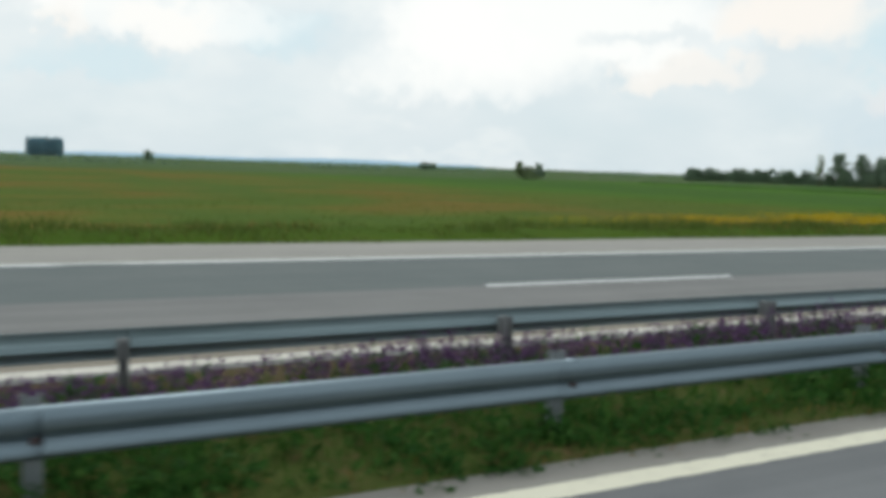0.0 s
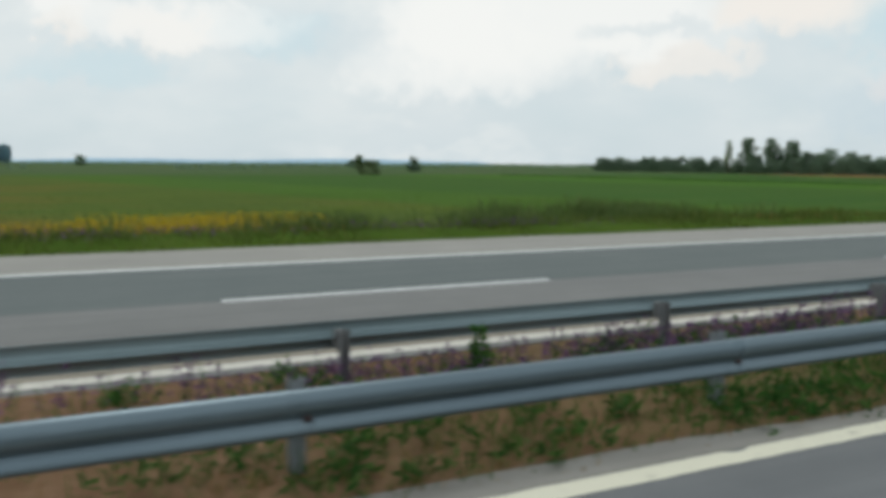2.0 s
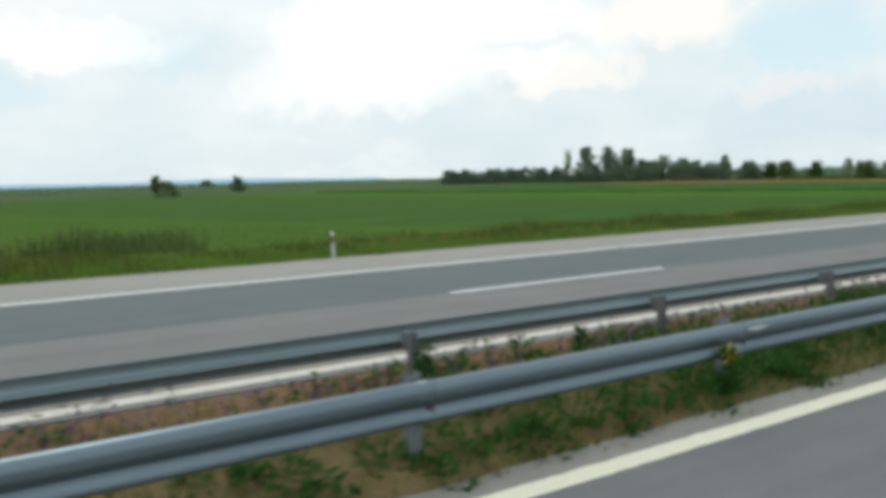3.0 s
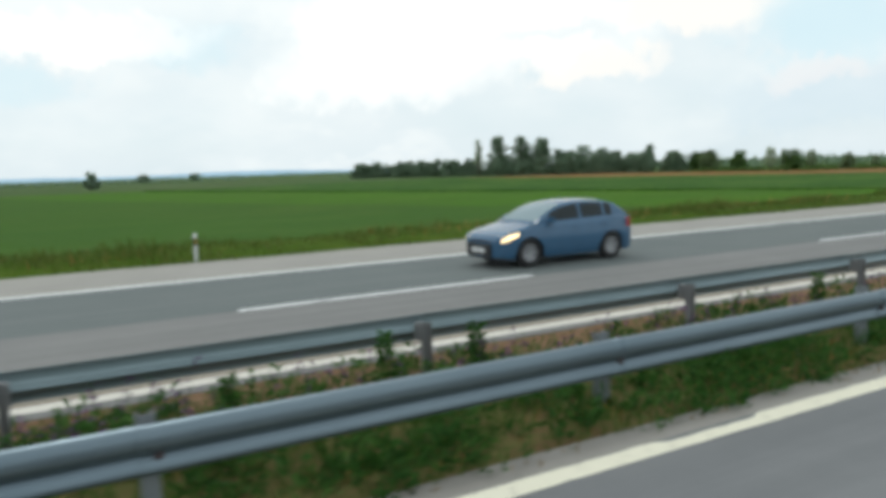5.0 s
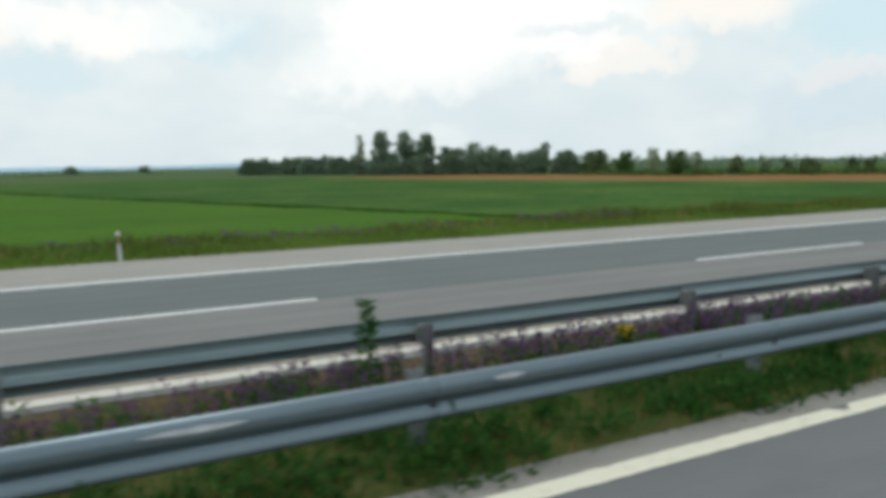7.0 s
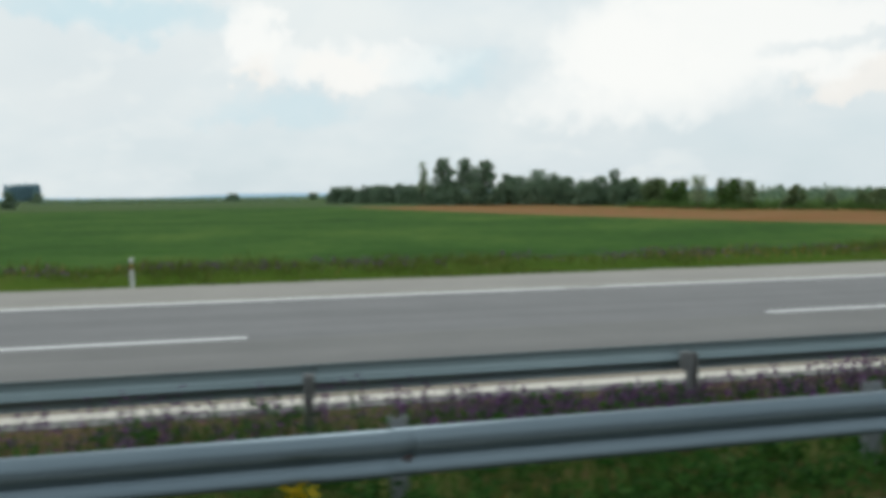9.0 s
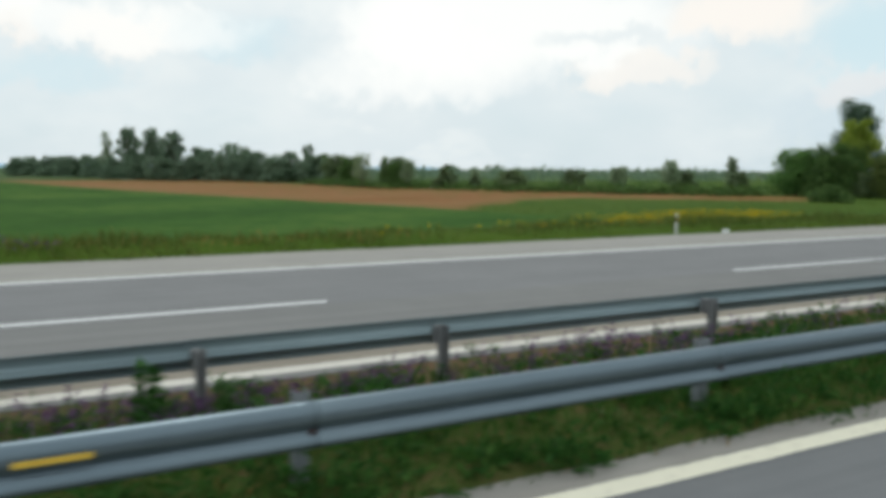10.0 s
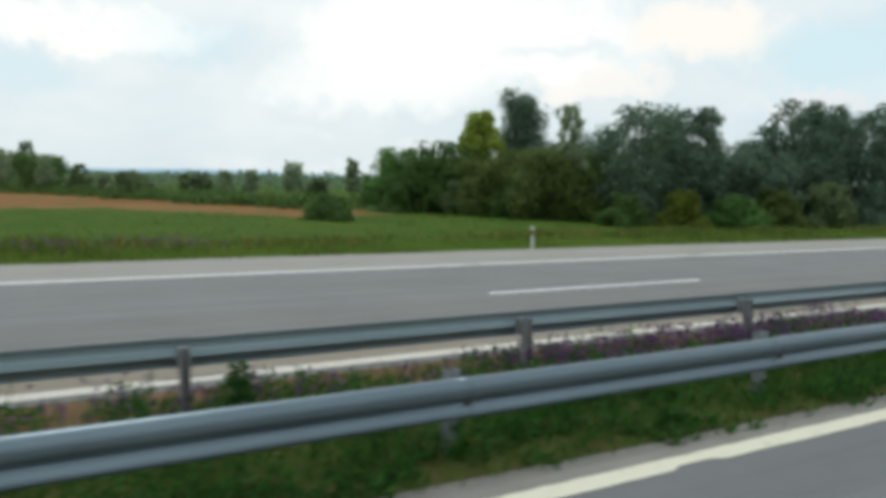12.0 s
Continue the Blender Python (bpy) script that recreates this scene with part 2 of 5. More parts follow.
    fields = mix_node(t, math_node(t, "MULTIPLY", ramp_node(t, spots, [(0.42, (0, 0, 0)), (0.62, (1, 1, 1))]), math_node(t, "MULTIPLY", math_node(t, "LESS_THAN", s, 319.0), 0.30)), fields, (0.03, 0.075, 0.010))
    drift = noise_node(t, p, 0.11, 5.0, 0.62, (0.5, 1.0, 1.0))
    fields = mix_node(t, math_node(t, "MULTIPLY", ramp_node(t, drift, [(0.40, (0, 0, 0)), (0.60, (1, 1, 1))]), math_node(t, "MULTIPLY", math_node(t, "LESS_THAN", s, 319.0), 0.30)), fields, (0.036, 0.088, 0.020))
    pale_crop = noise_node(t, p, 0.19, 5.0, 0.66, (0.3, 1.0, 1.0))
    fields = mix_node(t, math_node(t, "MULTIPLY", ramp_node(t, pale_crop, [(0.52, (0, 0, 0)), (0.66, (1, 1, 1))]), math_node(t, "MULTIPLY", math_node(t, "LESS_THAN", s, 319.0), 0.35)), fields, (0.095, 0.145, 0.034))
    rust = ramp_node(t, math_node(t, "ADD", math_node(t, "MULTIPLY", big, 0.6), math_node(t, "MULTIPLY", rows, 0.4)), [(0.47, (0, 0, 0)), (0.58, (1, 1, 1))])
    left = ramp_node(t, u, [(pos(62), (1, 1, 1)), (pos(107), (0, 0, 0))])
    fields = mix_node(t, math_node(t, "MULTIPLY", math_node(t, "MULTIPLY", rust, left), 0.85), fields, (0.18, 0.10, 0.025))
    var = math_node(t, "ADD", math_node(t, "MULTIPLY", rows, 0.6), math_node(t, "MULTIPLY", mid, 0.4))
    fields = mix_node(t, math_node(t, "MULTIPLY", ramp_node(t, var, [(0.38, (0, 0, 0)), (0.66, (1, 1, 1))]), 0.25), fields, (0.10, 0.13, 0.03))
    verge = ramp_node(t, math_node(t, "ADD", math_node(t, "MULTIPLY", mid, 0.6), math_node(t, "MULTIPLY", fine, 0.4)),
                      [(0.3, (0.042, 0.086, 0.010)), (0.55, (0.066, 0.112, 0.014)), (0.75, (0.115, 0.12, 0.03))])
    yw = math_node(t, "ADD", y, math_node(t, "MULTIPLY", math_node(t, "SUBTRACT", mid, 0.5), 6.0))
    isfield = math_node(t, "DIVIDE", math_node(t, "SUBTRACT", yw, 26.0), 5.0, True)
    far = math_node(t, "DIVIDE", math_node(t, "SUBTRACT", y, 200.0), 12.0, True)
    farcol = ramp_node(t, rows, [(0.36, (0.045, 0.085, 0.030)), (0.5, (0.075, 0.125, 0.045)), (0.62, (0.10, 0.115, 0.06))])
    fields = mix_node(t, far, fields, farcol)
    col = mix_node(t, isfield, verge, fields)
    soil = ramp_node(t, math_node(t, "ADD", math_node(t, "MULTIPLY", mid, 0.5), math_node(t, "MULTIPLY", fine, 0.5)),
                     [(0.3, (0.125, 0.072, 0.040)), (0.5, (0.205, 0.123, 0.074)), (0.72, (0.28, 0.182, 0.120))])
    posx = lambda v: (v + 20.0) / 450.0
    cover = ramp_node(t, math_node(t, "DIVIDE", math_node(t, "ADD", x, 20.0), 450.0, True), [(posx(-20), (0.85,) * 3), (posx(31), (0.85,) * 3), (posx(38), (0.0,) * 3), (posx(58), (0.0,) * 3), (posx(66), (0.4,) * 3),
                      (posx(84), (0.3,) * 3), (posx(95), (0.6,) * 3), (posx(130), (0.75,) * 3), (posx(155), (0.5,) * 3), (posx(170), (0.75,) * 3), (posx(285), (0.85,) * 3), (posx(420), (0.9,) * 3)])
    low = ramp_node(t, math_node(t, "ADD", math_node(t, "MULTIPLY", mid, 0.45), math_node(t, "MULTIPLY", fine, 0.55)), [(0.30, (0, 0, 0)), (0.50, (1, 1, 1))])
    # share of darker brown floor between the rails, highest along the flower stretches
    litter = ramp_node(t, math_node(t, "DIVIDE", math_node(t, "ADD", x, 20.0), 450.0, True), [(posx(-20), (0.85,) * 3), (posx(20), (0.85,) * 3), (posx(24), (0.5,) * 3), (posx(36), (0.0,) * 3), (posx(58), (0.0,) * 3), (posx(63), (0.5,) * 3),
                       (posx(72), (0.1,) * 3), (posx(80), (0.6,) * 3), (posx(86), (0.2,) * 3), (posx(130), (0.35,) * 3), (posx(150), (0.15,) * 3), (posx(157), (0.3,) * 3), (posx(165), (0.85,) * 3), (posx(205), (0.75,) * 3),
                       (posx(240), (0.9,) * 3), (posx(275), (0.85,) * 3), (posx(284), (0.35,) * 3), (posx(299), (0.35,) * 3), (posx(304), (0.9,) * 3), (posx(320), (0.5,) * 3), (posx(326), (0.3,) * 3), (posx(420), (0.6,) * 3)])
    between = math_node(t, "DIVIDE", math_node(t, "SUBTRACT", y, 6.0), 0.5, True)
    green_floor = math_node(t, "MULTIPLY", math_node(t, "MULTIPLY", low, cover), math_node(t, "SUBTRACT", 1.0, between))
    soil = mix_node(t, green_floor, soil, mix_node(t, fine, (0.028, 0.060, 0.012), (0.075, 0.115, 0.024)))
    soil = mix_node(t, math_node(t, "MULTIPLY", math_node(t, "MULTIPLY", low, litter), between), soil, mix_node(t, fine, (0.045, 0.040, 0.022), (0.095, 0.085, 0.045)))
    ismed = math_node(t, "LESS_THAN", y, 10.0)
    behind = math_node(t, "LESS_THAN", y, -6.0)
    col = mix_node(t, ismed, col, soil)
    col = mix_node(t, behind, col, verge)
    t.links.new(col, b.inputs["Base Color"])
    bump(t, b, math_node(t, "ADD", fine, math_node(t, "MULTIPLY", mid, 2.0)), 0.6, 0.08)
    return m


M_GROUND = ground_mat()


def steel(name, lo, hi, rough, metal):
    m, t, b = material(name, rough, metal)
    p = coords(t)
    a = noise_node(t, p, 0.9, 5.0, 0.6, (0.5, 2.0, 2.0))
    c = noise_node(t, p, 35.0, 3.0, 0.6)
    oi = t.nodes.new("ShaderNodeObjectInfo")
    f = math_node(t, "ADD", math_node(t, "MULTIPLY", a, 0.6), math_node(t, "MULTIPLY", c, 0.25))
    f = math_node(t, "ADD", f, math_node(t, "MULTIPLY", oi.outputs["Random"], 0.15))
    t.links.new(ramp_node(t, f, [(0.3, lo), (0.75, hi)]), b.inputs["Base Color"])
    t.links.new(ramp_node(t, c, [(0.3, (rough - 0.08,) * 3), (0.7, (rough + 0.12,) * 3)]), b.inputs["Roughness"])
    return m


M_STEEL = steel("galvanised steel beam", (0.125, 0.168, 0.20), (0.19, 0.242, 0.275), 0.37, 0.78)
M_STEEL_BACK = steel("dull galvanised beam back", (0.165, 0.22, 0.24), (0.24, 0.305, 0.325), 0.38, 0.50)
M_POST = steel("galvanised steel post", (0.17, 0.195, 0.21), (0.28, 0.305, 0.32), 0.6, 0.3)
# darker than M_POST: shade on the far posts' faces is in the colour
M_POST_DARK = steel("weathered steel post, shade painted in", (0.14, 0.147, 0.153), (0.24, 0.245, 0.25), 0.7, 0.2)
M_RUST = plain("rusty bolt head", (0.055, 0.035, 0.035), 0.8, 0.2, 0.3, 40)
M_SCUFF = plain("scraped bright zinc", (0.62, 0.64, 0.68), 0.45, 0.4)
M_AMBER = plain("amber reflector", (0.62, 0.42, 0.06), 0.35)
M_PLASTIC = plain("white plastic post", (0.52, 0.54, 0.52), 0.5)
M_BLACK = plain("black plastic", (0.02, 0.02, 0.022), 0.5)


def leaf_mat(name, dark, light, tip, rough=0.6):
    m, t, b = material(name, rough, 0, 0.10)
    g = t.nodes.new("ShaderNodeNewGeometry")
    n = noise_node(t, g.outputs["Position"], 0.6, 3.0)
    oi = t.nodes.new("ShaderNodeObjectInfo")
    f = math_node(t, "ADD", math_node(t, "MULTIPLY", g.outputs["Random Per Island"], 0.55), math_node(t, "MULTIPLY", n, 0.35))
    f = math_node(t, "ADD", f, math_node(t, "MULTIPLY", oi.outputs["Random"], 0.15))
    t.links.new(ramp_node(t, f, [(0.15, dark), (0.6, light), (0.95, tip)]), b.inputs["Base Color"])
    tl = t.nodes.new("ShaderNodeBsdfTranslucent")
    t.links.new(b.inputs["Base Color"].links[0].from_socket, tl.inputs["Color"])
    mx = t.nodes.new("ShaderNodeMixShader")
    mx.inputs[0].default_value = 0.45
    t.links.new(b.outputs[0], mx.inputs[1])
    t.links.new(tl.outputs[0], mx.inputs[2])
    t.links.new(mx.outputs[0], t.nodes["Material Output"].inputs["Surface"])
    return m


M_LEAF = leaf_mat("tree leaves green", (0.055, 0.115, 0.034), (0.10, 0.18, 0.052), (0.155, 0.23, 0.07))
M_LEAF_BLUE = leaf_mat("tree leaves bluish green", (0.085, 0.145, 0.104), (0.14, 0.212, 0.147), (0.19, 0.268, 0.182))
M_LEAF_YELLOW = leaf_mat("tree leaves yellow green", (0.07, 0.11, 0.018), (0.16, 0.20, 0.03), (0.26, 0.29, 0.06))
M_LEAF_GREY = leaf_mat("hedge leaves dull", (0.11, 0.165, 0.08), (0.18, 0.245, 0.115), (0.24, 0.30, 0.155))
# distance haze is put into these lifted grey-blue leaf colours
M_LEAF_FAR = leaf_mat("far leaves with painted haze", (0.13, 0.20, 0.135), (0.19, 0.275, 0.18), (0.25, 0.33, 0.22))
M_BARK = plain("bark", (0.11, 0.085, 0.06), 0.9, 0, 0.35, 12)
M_WEED = leaf_mat("median weeds", (0.018, 0.062, 0.014), (0.046, 0.132, 0.028), (0.10, 0.195, 0.045))
M_GRASS = leaf_mat("verge grass", (0.064, 0.106, 0.020), (0.106, 0.150, 0.032), (0.185, 0.186, 0.062))
M_DRY = leaf_mat("dry grass", (0.18, 0.105, 0.03), (0.30, 0.195, 0.065), (0.42, 0.31, 0.13))
M_TURF = leaf_mat("median grass blades", (0.030, 0.088, 0.015), (0.062, 0.145, 0.025), (0.125, 0.19, 0.046))
M_PURPLE = leaf_mat("purple flower spikes", (0.085, 0.040, 0.105), (0.165, 0.085, 0.20), (0.28, 0.17, 0.33))
M_YELLOW = leaf_mat("yellow flowers", (0.34, 0.24, 0.01), (0.55, 0.40, 0.015), (0.68, 0.55, 0.06))
M_REED = leaf_mat("reeds", (0.075, 0.12, 0.034), (0.12, 0.17, 0.055), (0.18, 0.205, 0.08))
M_CROPTOP, ct, cb = material("crop canopy", 0.95, 0, 0.03)
cf = math_node(ct, "ADD", math_node(ct, "MULTIPLY", noise_node(ct, coords(ct), 1.1, 6.0, 0.7, (0.5, 1.0, 1.0)), 0.6), math_node(ct, "MULTIPLY", noise_node(ct, coords(ct), 0.06, 3.0, 0.5), 0.4))
ct.links.new(ramp_node(ct, cf, [(0.37, (0.024, 0.066, 0.013)), (0.50, (0.042, 0.104, 0.018)), (0.62, (0.082, 0.142, 0.030))]), cb.inputs["Base Color"])
# pale blue base colour holds the haze in front of the hills
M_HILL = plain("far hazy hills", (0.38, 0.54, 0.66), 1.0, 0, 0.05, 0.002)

# ---- mesh helpers ----


def mesh_ob(name, verts, faces, mat, parent=None, smooth=False):
    me = bpy.data.meshes.new(name)
    me.from_pydata(verts, [], faces)
    if smooth:
        me.polygons.foreach_set("use_smooth", [True] * len(me.polygons))
    me.materials.append(mat)
    ob = new(name, me)
    ob.parent = parent
    return ob


def part(name, bm, mat, parent, label="", smooth=False):
    """Links a bmesh as one mesh under a thing or a part."""
    me = bpy.data.meshes.new(name)
    bm.to_mesh(me)
    bm.free()
    if smooth:
        me.polygons.foreach_set("use_smooth", [True] * len(me.polygons))
    me.materials.append(mat)
    ob = new(name, me)
    ob.parent = parent
    if label:
        tagged(ob, label)
    return ob


def box(bm, x0, x1, y0, y1, z0, z1, bevel=0.0):
    r = bmesh.ops.create_cube(bm, size=1.0)
    for v in r["verts"]:
        v.co = ((x0 + x1) / 2 + v.co.x * (x1 - x0), (y0 + y1) / 2 + v.co.y * (y1 - y0), (z0 + z1) / 2 + v.co.z * (z1 - z0))
    if bevel:
        bmesh.ops.bevel(bm, geom=list({e for v in r["verts"] for e in v.link_edges}), offset=bevel, segments=2, affect="EDGES")
    return bm


def empty(name, m=None):
    ob = new(name)
    ob.empty_display_size = 0.2
    if m is not None:
        ob.matrix_basis = m
    return ob


def step(a, b, v):
    v = np.clip((np.asarray(v, float) - a) / (b - a), 0, 1)
    return v * v * (3 - 2 * v)


def ground_z(x, y):
    """The lie of the land on the far side of the road."""
    x, y = np.asarray(x, float), np.asarray(y, float)
    drop = 1.62 - 0.5 * step(330, 362, x)
    z = 0.02 + 0.2 * step(21.0, 23.0, y) - drop * step(23, 37, y) + 0.95 * step(100, 300, y)
    med = -0.06 + 0.09 * step(4.74, 4.95, y) + 0.05 * np.exp(-((y - 6.5) / 1.0) ** 2)
    return np.where(y > 20.5, z, np.where((y > 4.5) & (y < 8.9), med, -0.15 - 0.6 * step(9, 25, -y)))


# ---- the ground, one sheet to the horizon ----
gx = np.unique(np.concatenate([[-4800, -3000, -1800, -1000, -600, -350, -200, -100], np.arange(-50, 421, 5.0), [450, 500, 600, 800, 1200, 2000, 3200, 4800]]))
gy = np.array([-4800, -2500, -1200, -500, -200, -100, -50, -25, -12, -8.7, -8.4, 0, 4.4, 4.55, 4.74, 4.80, 4.86, 4.95, 5.2, 5.9, 6.5, 7.1, 7.8, 8.6, 8.95, 12, 17, 20.5, 20.7, 21.0, 21.6, 22.4, 23.5, 25,
               27, 29, 31, 34, 37, 40, 45, 50, 56, 62, 70, 78, 86, 95, 110, 130, 160, 200, 260, 340, 450, 600, 900, 1500, 2600, 4700])
GX, GY = np.meshgrid(gx, gy, indexing="ij")
GZ = ground_z(GX, GY)
rough = np.random.RandomState(5)
GZ = GZ + np.where(GY > 24, rough.normal(0, 0.05, GZ.shape), np.where((GY > 4.6) & (GY < 8.5), rough.normal(0, 0.012, GZ.shape), 0))
nx, ny = len(gx), len(gy)
faces = [(i * ny + j, (i + 1) * ny + j, (i + 1) * ny + j + 1, i * ny + j + 1) for i in range(nx - 1) for j in range(ny - 1)]
tagged(mesh_ob("ground", np.stack([GX, GY, GZ], -1).reshape(-1, 3).tolist(), faces, M_GROUND, smooth=True),
       "flat farmland of green fields, bare soil and grassy verge", "ground", kind="structure")

# ---- roads ----
X0, X1 = -420.0, 820.0


def slab(name, x0, x1, y0, y1, z, mat, label, ragged0=0.0, ragged1=0.0, seed=1):
    """A strip of pavement with its own thickness; ragged: how uneven the side is."""
    rnd = random.Random(seed)
    n = max(2, int((x1 - x0) / (0.35 if ragged0 or ragged1 else 20)))
    if ragged0 or ragged1:
        xs = [x0] + list(np.arange(max(x0, -14), min(x1, 420), 0.3)) + [x1]
    else:
        xs = list(np.linspace(x0, x1, n))
    a = b = 0.0
    verts, fs = [], []
    for x in xs:
        a = a * 0.8 + rnd.gauss(0, 0.6) * ragged0
        b = b * 0.8 + rnd.gauss(0, 0.6) * ragged1
        for yy, zz in ((y0 + a, z - 0.12), (y0 + a, z), (y1 + b, z), (y1 + b, z - 0.12)):
            verts.append((x, yy, zz))
    for i in range(len(xs) - 1):
        for k in range(3):
            fs.append((4 * i + k, 4 * i + k + 1, 4 * i + k + 5, 4 * i + k + 4))
    ob = mesh_ob(name, verts, fs, mat)
    return tagged(ob, label, "road", kind="structure")


ZF = 0.045
slab("road_near", X0, X1, -8.5, 4.50, 0.0, M_NEAR, "smooth dark grey asphalt carriageway of a motorway")
slab("road_edge", X0, X1, 4.50, 4.90, -0.004, M_EDGE, "pale crumbled asphalt edge beside the median grass", 0, 0.055, 3)
slab("road_fast_lane", X0, 230, 8.25, 12.80, ZF, M_FAST, "worn brownish grey asphalt passing lane", 0.02, 0, 4)
slab("road_slow_lane", X0, 230, 12.80, 17.30, ZF, M_SLOW, "bluish grey resurfaced asphalt lane")
slab("road_fast_lane", 230, X1, 8.25, 12.62, ZF, M_FAST, "worn brownish grey asphalt passing lane", 0.02, 0, 6)
slab("road_slow_lane", 230, X1, 12.62, 17.48, ZF, M_OLD, "old light grey asphalt lane")
slab("hard_shoulder", X0, 230, 17.30, 20.95, ZF, M_SHOULDER, "pale beige grey asphalt hard shoulder", 0, 0.05, 7)
slab("hard_shoulder", 230, X1, 17.48, 20.95, ZF, M_SHOULDER, "pale beige grey asphalt hard shoulder", 0, 0.05, 9)

# paler beige band next to the median edge line
slab("beige_strip", X0, X1, 8.74, 9.20, ZF + 0.003, M_BEIGE, "pale beige strip along the edge of the passing lane", 0, 0.04, 10)


def stripe(name, x0, x1, yc, width, z, mat, label, wear=0.0, seed=2, pitch=0.25, gaps=()):
    """A painted line, 4 mm proud, with uneven edges and chips; gaps: (place, length, share worn away)."""
    rnd = random.Random(seed)
    xs = list(np.arange(x0, x1, pitch)) + [x1]
    verts, fs, chip0, chip1 = [], [], [0, 0], [0, 0]
    for x in xs:
        for chip in (chip0, chip1):
            chip[1] -= 1
            if chip[1] <= 0:
                chip[0] = 0
                if rnd.random() < 0.010 * wear:
                    chip[0], chip[1] = rnd.uniform(0.12, 0.5) * width, rnd.randint(1, 5)
        j = 0.004 * wear
        for place, length, share in gaps:
            if abs(x - place) < length / 2:
                chip1[0], chip1[1] = share * width * (0.8 + 0.2 * rnd.random()), 1
        verts += [(x, yc - width / 2 + chip0[0] + rnd.gauss(0, j), z + 0.004), (x, yc + width / 2 - chip1[0] + rnd.gauss(0, j), z + 0.004)]
    for i in range(len(xs) - 1):
        fs.append((2 * i, 2 * i + 2, 2 * i + 3, 2 * i + 1))
    return tagged(mesh_ob(name, verts, fs, mat), label, "road marking", kind="structure")


stripe("edge_line", -14, 420, 4.375, 0.225, 0.0, M_CREAM, "cream painted edge line with worn chips", 1.0, 11, 0.10, ((321.5, 0.25, 0.9), (158.5, 0.4, 0.35), (156.3, 0.3, 0.35), (178.6, 1.3, 0.5), (143.8, 1.2, 0.3), (265.0, 0.8, 0.35)))
stripe("edge_line", -14, 420, 8.60, 0.26, ZF, M_DUSTY, "dusty white painted edge line beside the median", 0.4, 12)
stripe("edge_line", 230, 420, 17.48, 0.24, ZF, M_WHITE, "white painted edge line of the hard shoulder", 0.3, 14)
stripe("edge_line", -30, 230, 17.30, 0.24, ZF, M_WHITE, "white painted edge line of the hard shoulder", 0.3, 13)
DASHES = [(-5.2, 1.05), (11.16, 17.42), (27.4, 33.72), (44.0, 50.2), (60.05, 66.4), (76.4, 82.7), (93.0, 99.1), (109.3, 115.5), (125.6, 131.8), (142.0, 148.2), (158.0, 164.5),
          (174.5, 180.7), (191.5, 197.9), (207.27, 213.53), (223.6, 229.8), (240.0, 246.28), (255.9, 262.6), (272.55, 278.93), (289.0, 295.27), (305.4, 311.6), (321.5, 328.1),
          (338.1, 344.3), (354.5, 360.8), (371.0, 377.2), (387.3, 393.5)]
for i, (a, b) in enumerate(DASHES):
    tagged(stripe("lane_dash", a, b, 12.84, 0.17, ZF, M_WHITE, "white painted lane dash on grey asphalt", 0.3, 30 + i), group="lane dashes")

# ---- guard rails ----
# (depth, height) of a W-beam from its upper lip to its lower one; the trough is a sharp fold
NEAR_BEAM = [(0.0, 0.168), (0.022, 0.166), (0.044, 0.158), (0.060, 0.146), (0.072, 0.130), (0.080, 0.112), (0.0845, 0.092), (0.086, 0.072), (0.085, 0.052), (0.080, 0.034), (0.070, 0.014), (0.058, -0.006), (0.047, -0.023), (0.041, -0.034), (0.039, -0.0385),
             (0.0395, -0.041), (0.046, -0.047), (0.058, -0.059), (0.070, -0.075), (0.078, -0.092), (0.084, -0.108), (0.086, -0.124), (0.083, -0.139), (0.073, -0.152), (0.055, -0.161), (0.030, -0.166), (0.0, -0.168)]
FAR_BEAM = [(0.070, 0.166), (0.077, 0.156), (0.083, 0.140), (0.086, 0.122), (0.0862, 0.100), (0.0855, 0.080), (0.084, 0.064), (0.080, 0.052), (0.071, 0.041), (0.055, 0.029), (0.036, 0.018), (0.018, 0.009), (0.009, 0.003), (0.007, -0.003),
            (0.012, -0.010), (0.028, -0.020), (0.047, -0.034), (0.064, -0.050), (0.076, -0.067), (0.083, -0.085), (0.086, -0.100), (0.084, -0.114), (0.080, -0.124)]
SECTION = {-1: NEAR_BEAM, 1: FAR_BEAM}


def beam_mesh(length, side):
    """A W-shaped beam along x; its waves bulge towards -y when side is -1."""
    profile = SECTION[side]
    loop = profile + [(d - 0.005, z) for d, z in reversed(profile)]
    verts, fs, n = [], [], len(loop)
    xs = [0, 0.02, length * 0.5, length - 0.02, length + 0.16]
    for k, x in enumerate(xs):
        lift = 0.004 if k == 4 else 0.0
        verts += [(x, side * (d + lift), z) for d, z in loop]
    for k in range(len(xs) - 1):
        for i in range(n):
            fs.append((k * n + i, k * n + (i + 1) % n, (k + 1) * n + (i + 1) % n, (k + 1) * n + i))
    fs += [tuple(range(n)), tuple(reversed(range((len(xs) - 1) * n, len(xs) * n)))]
    me = bpy.data.meshes.new("beam")
    me.from_pydata(verts, [], fs)
    lip = (len(profile) - 1, n - 1)
    me.polygons.foreach_set("use_smooth", [len(q.vertices) == 4 and q.index % n not in lip for q in me.polygons])
    me.materials.append(M_STEEL if side < 0 else M_STEEL_BACK)
    return me


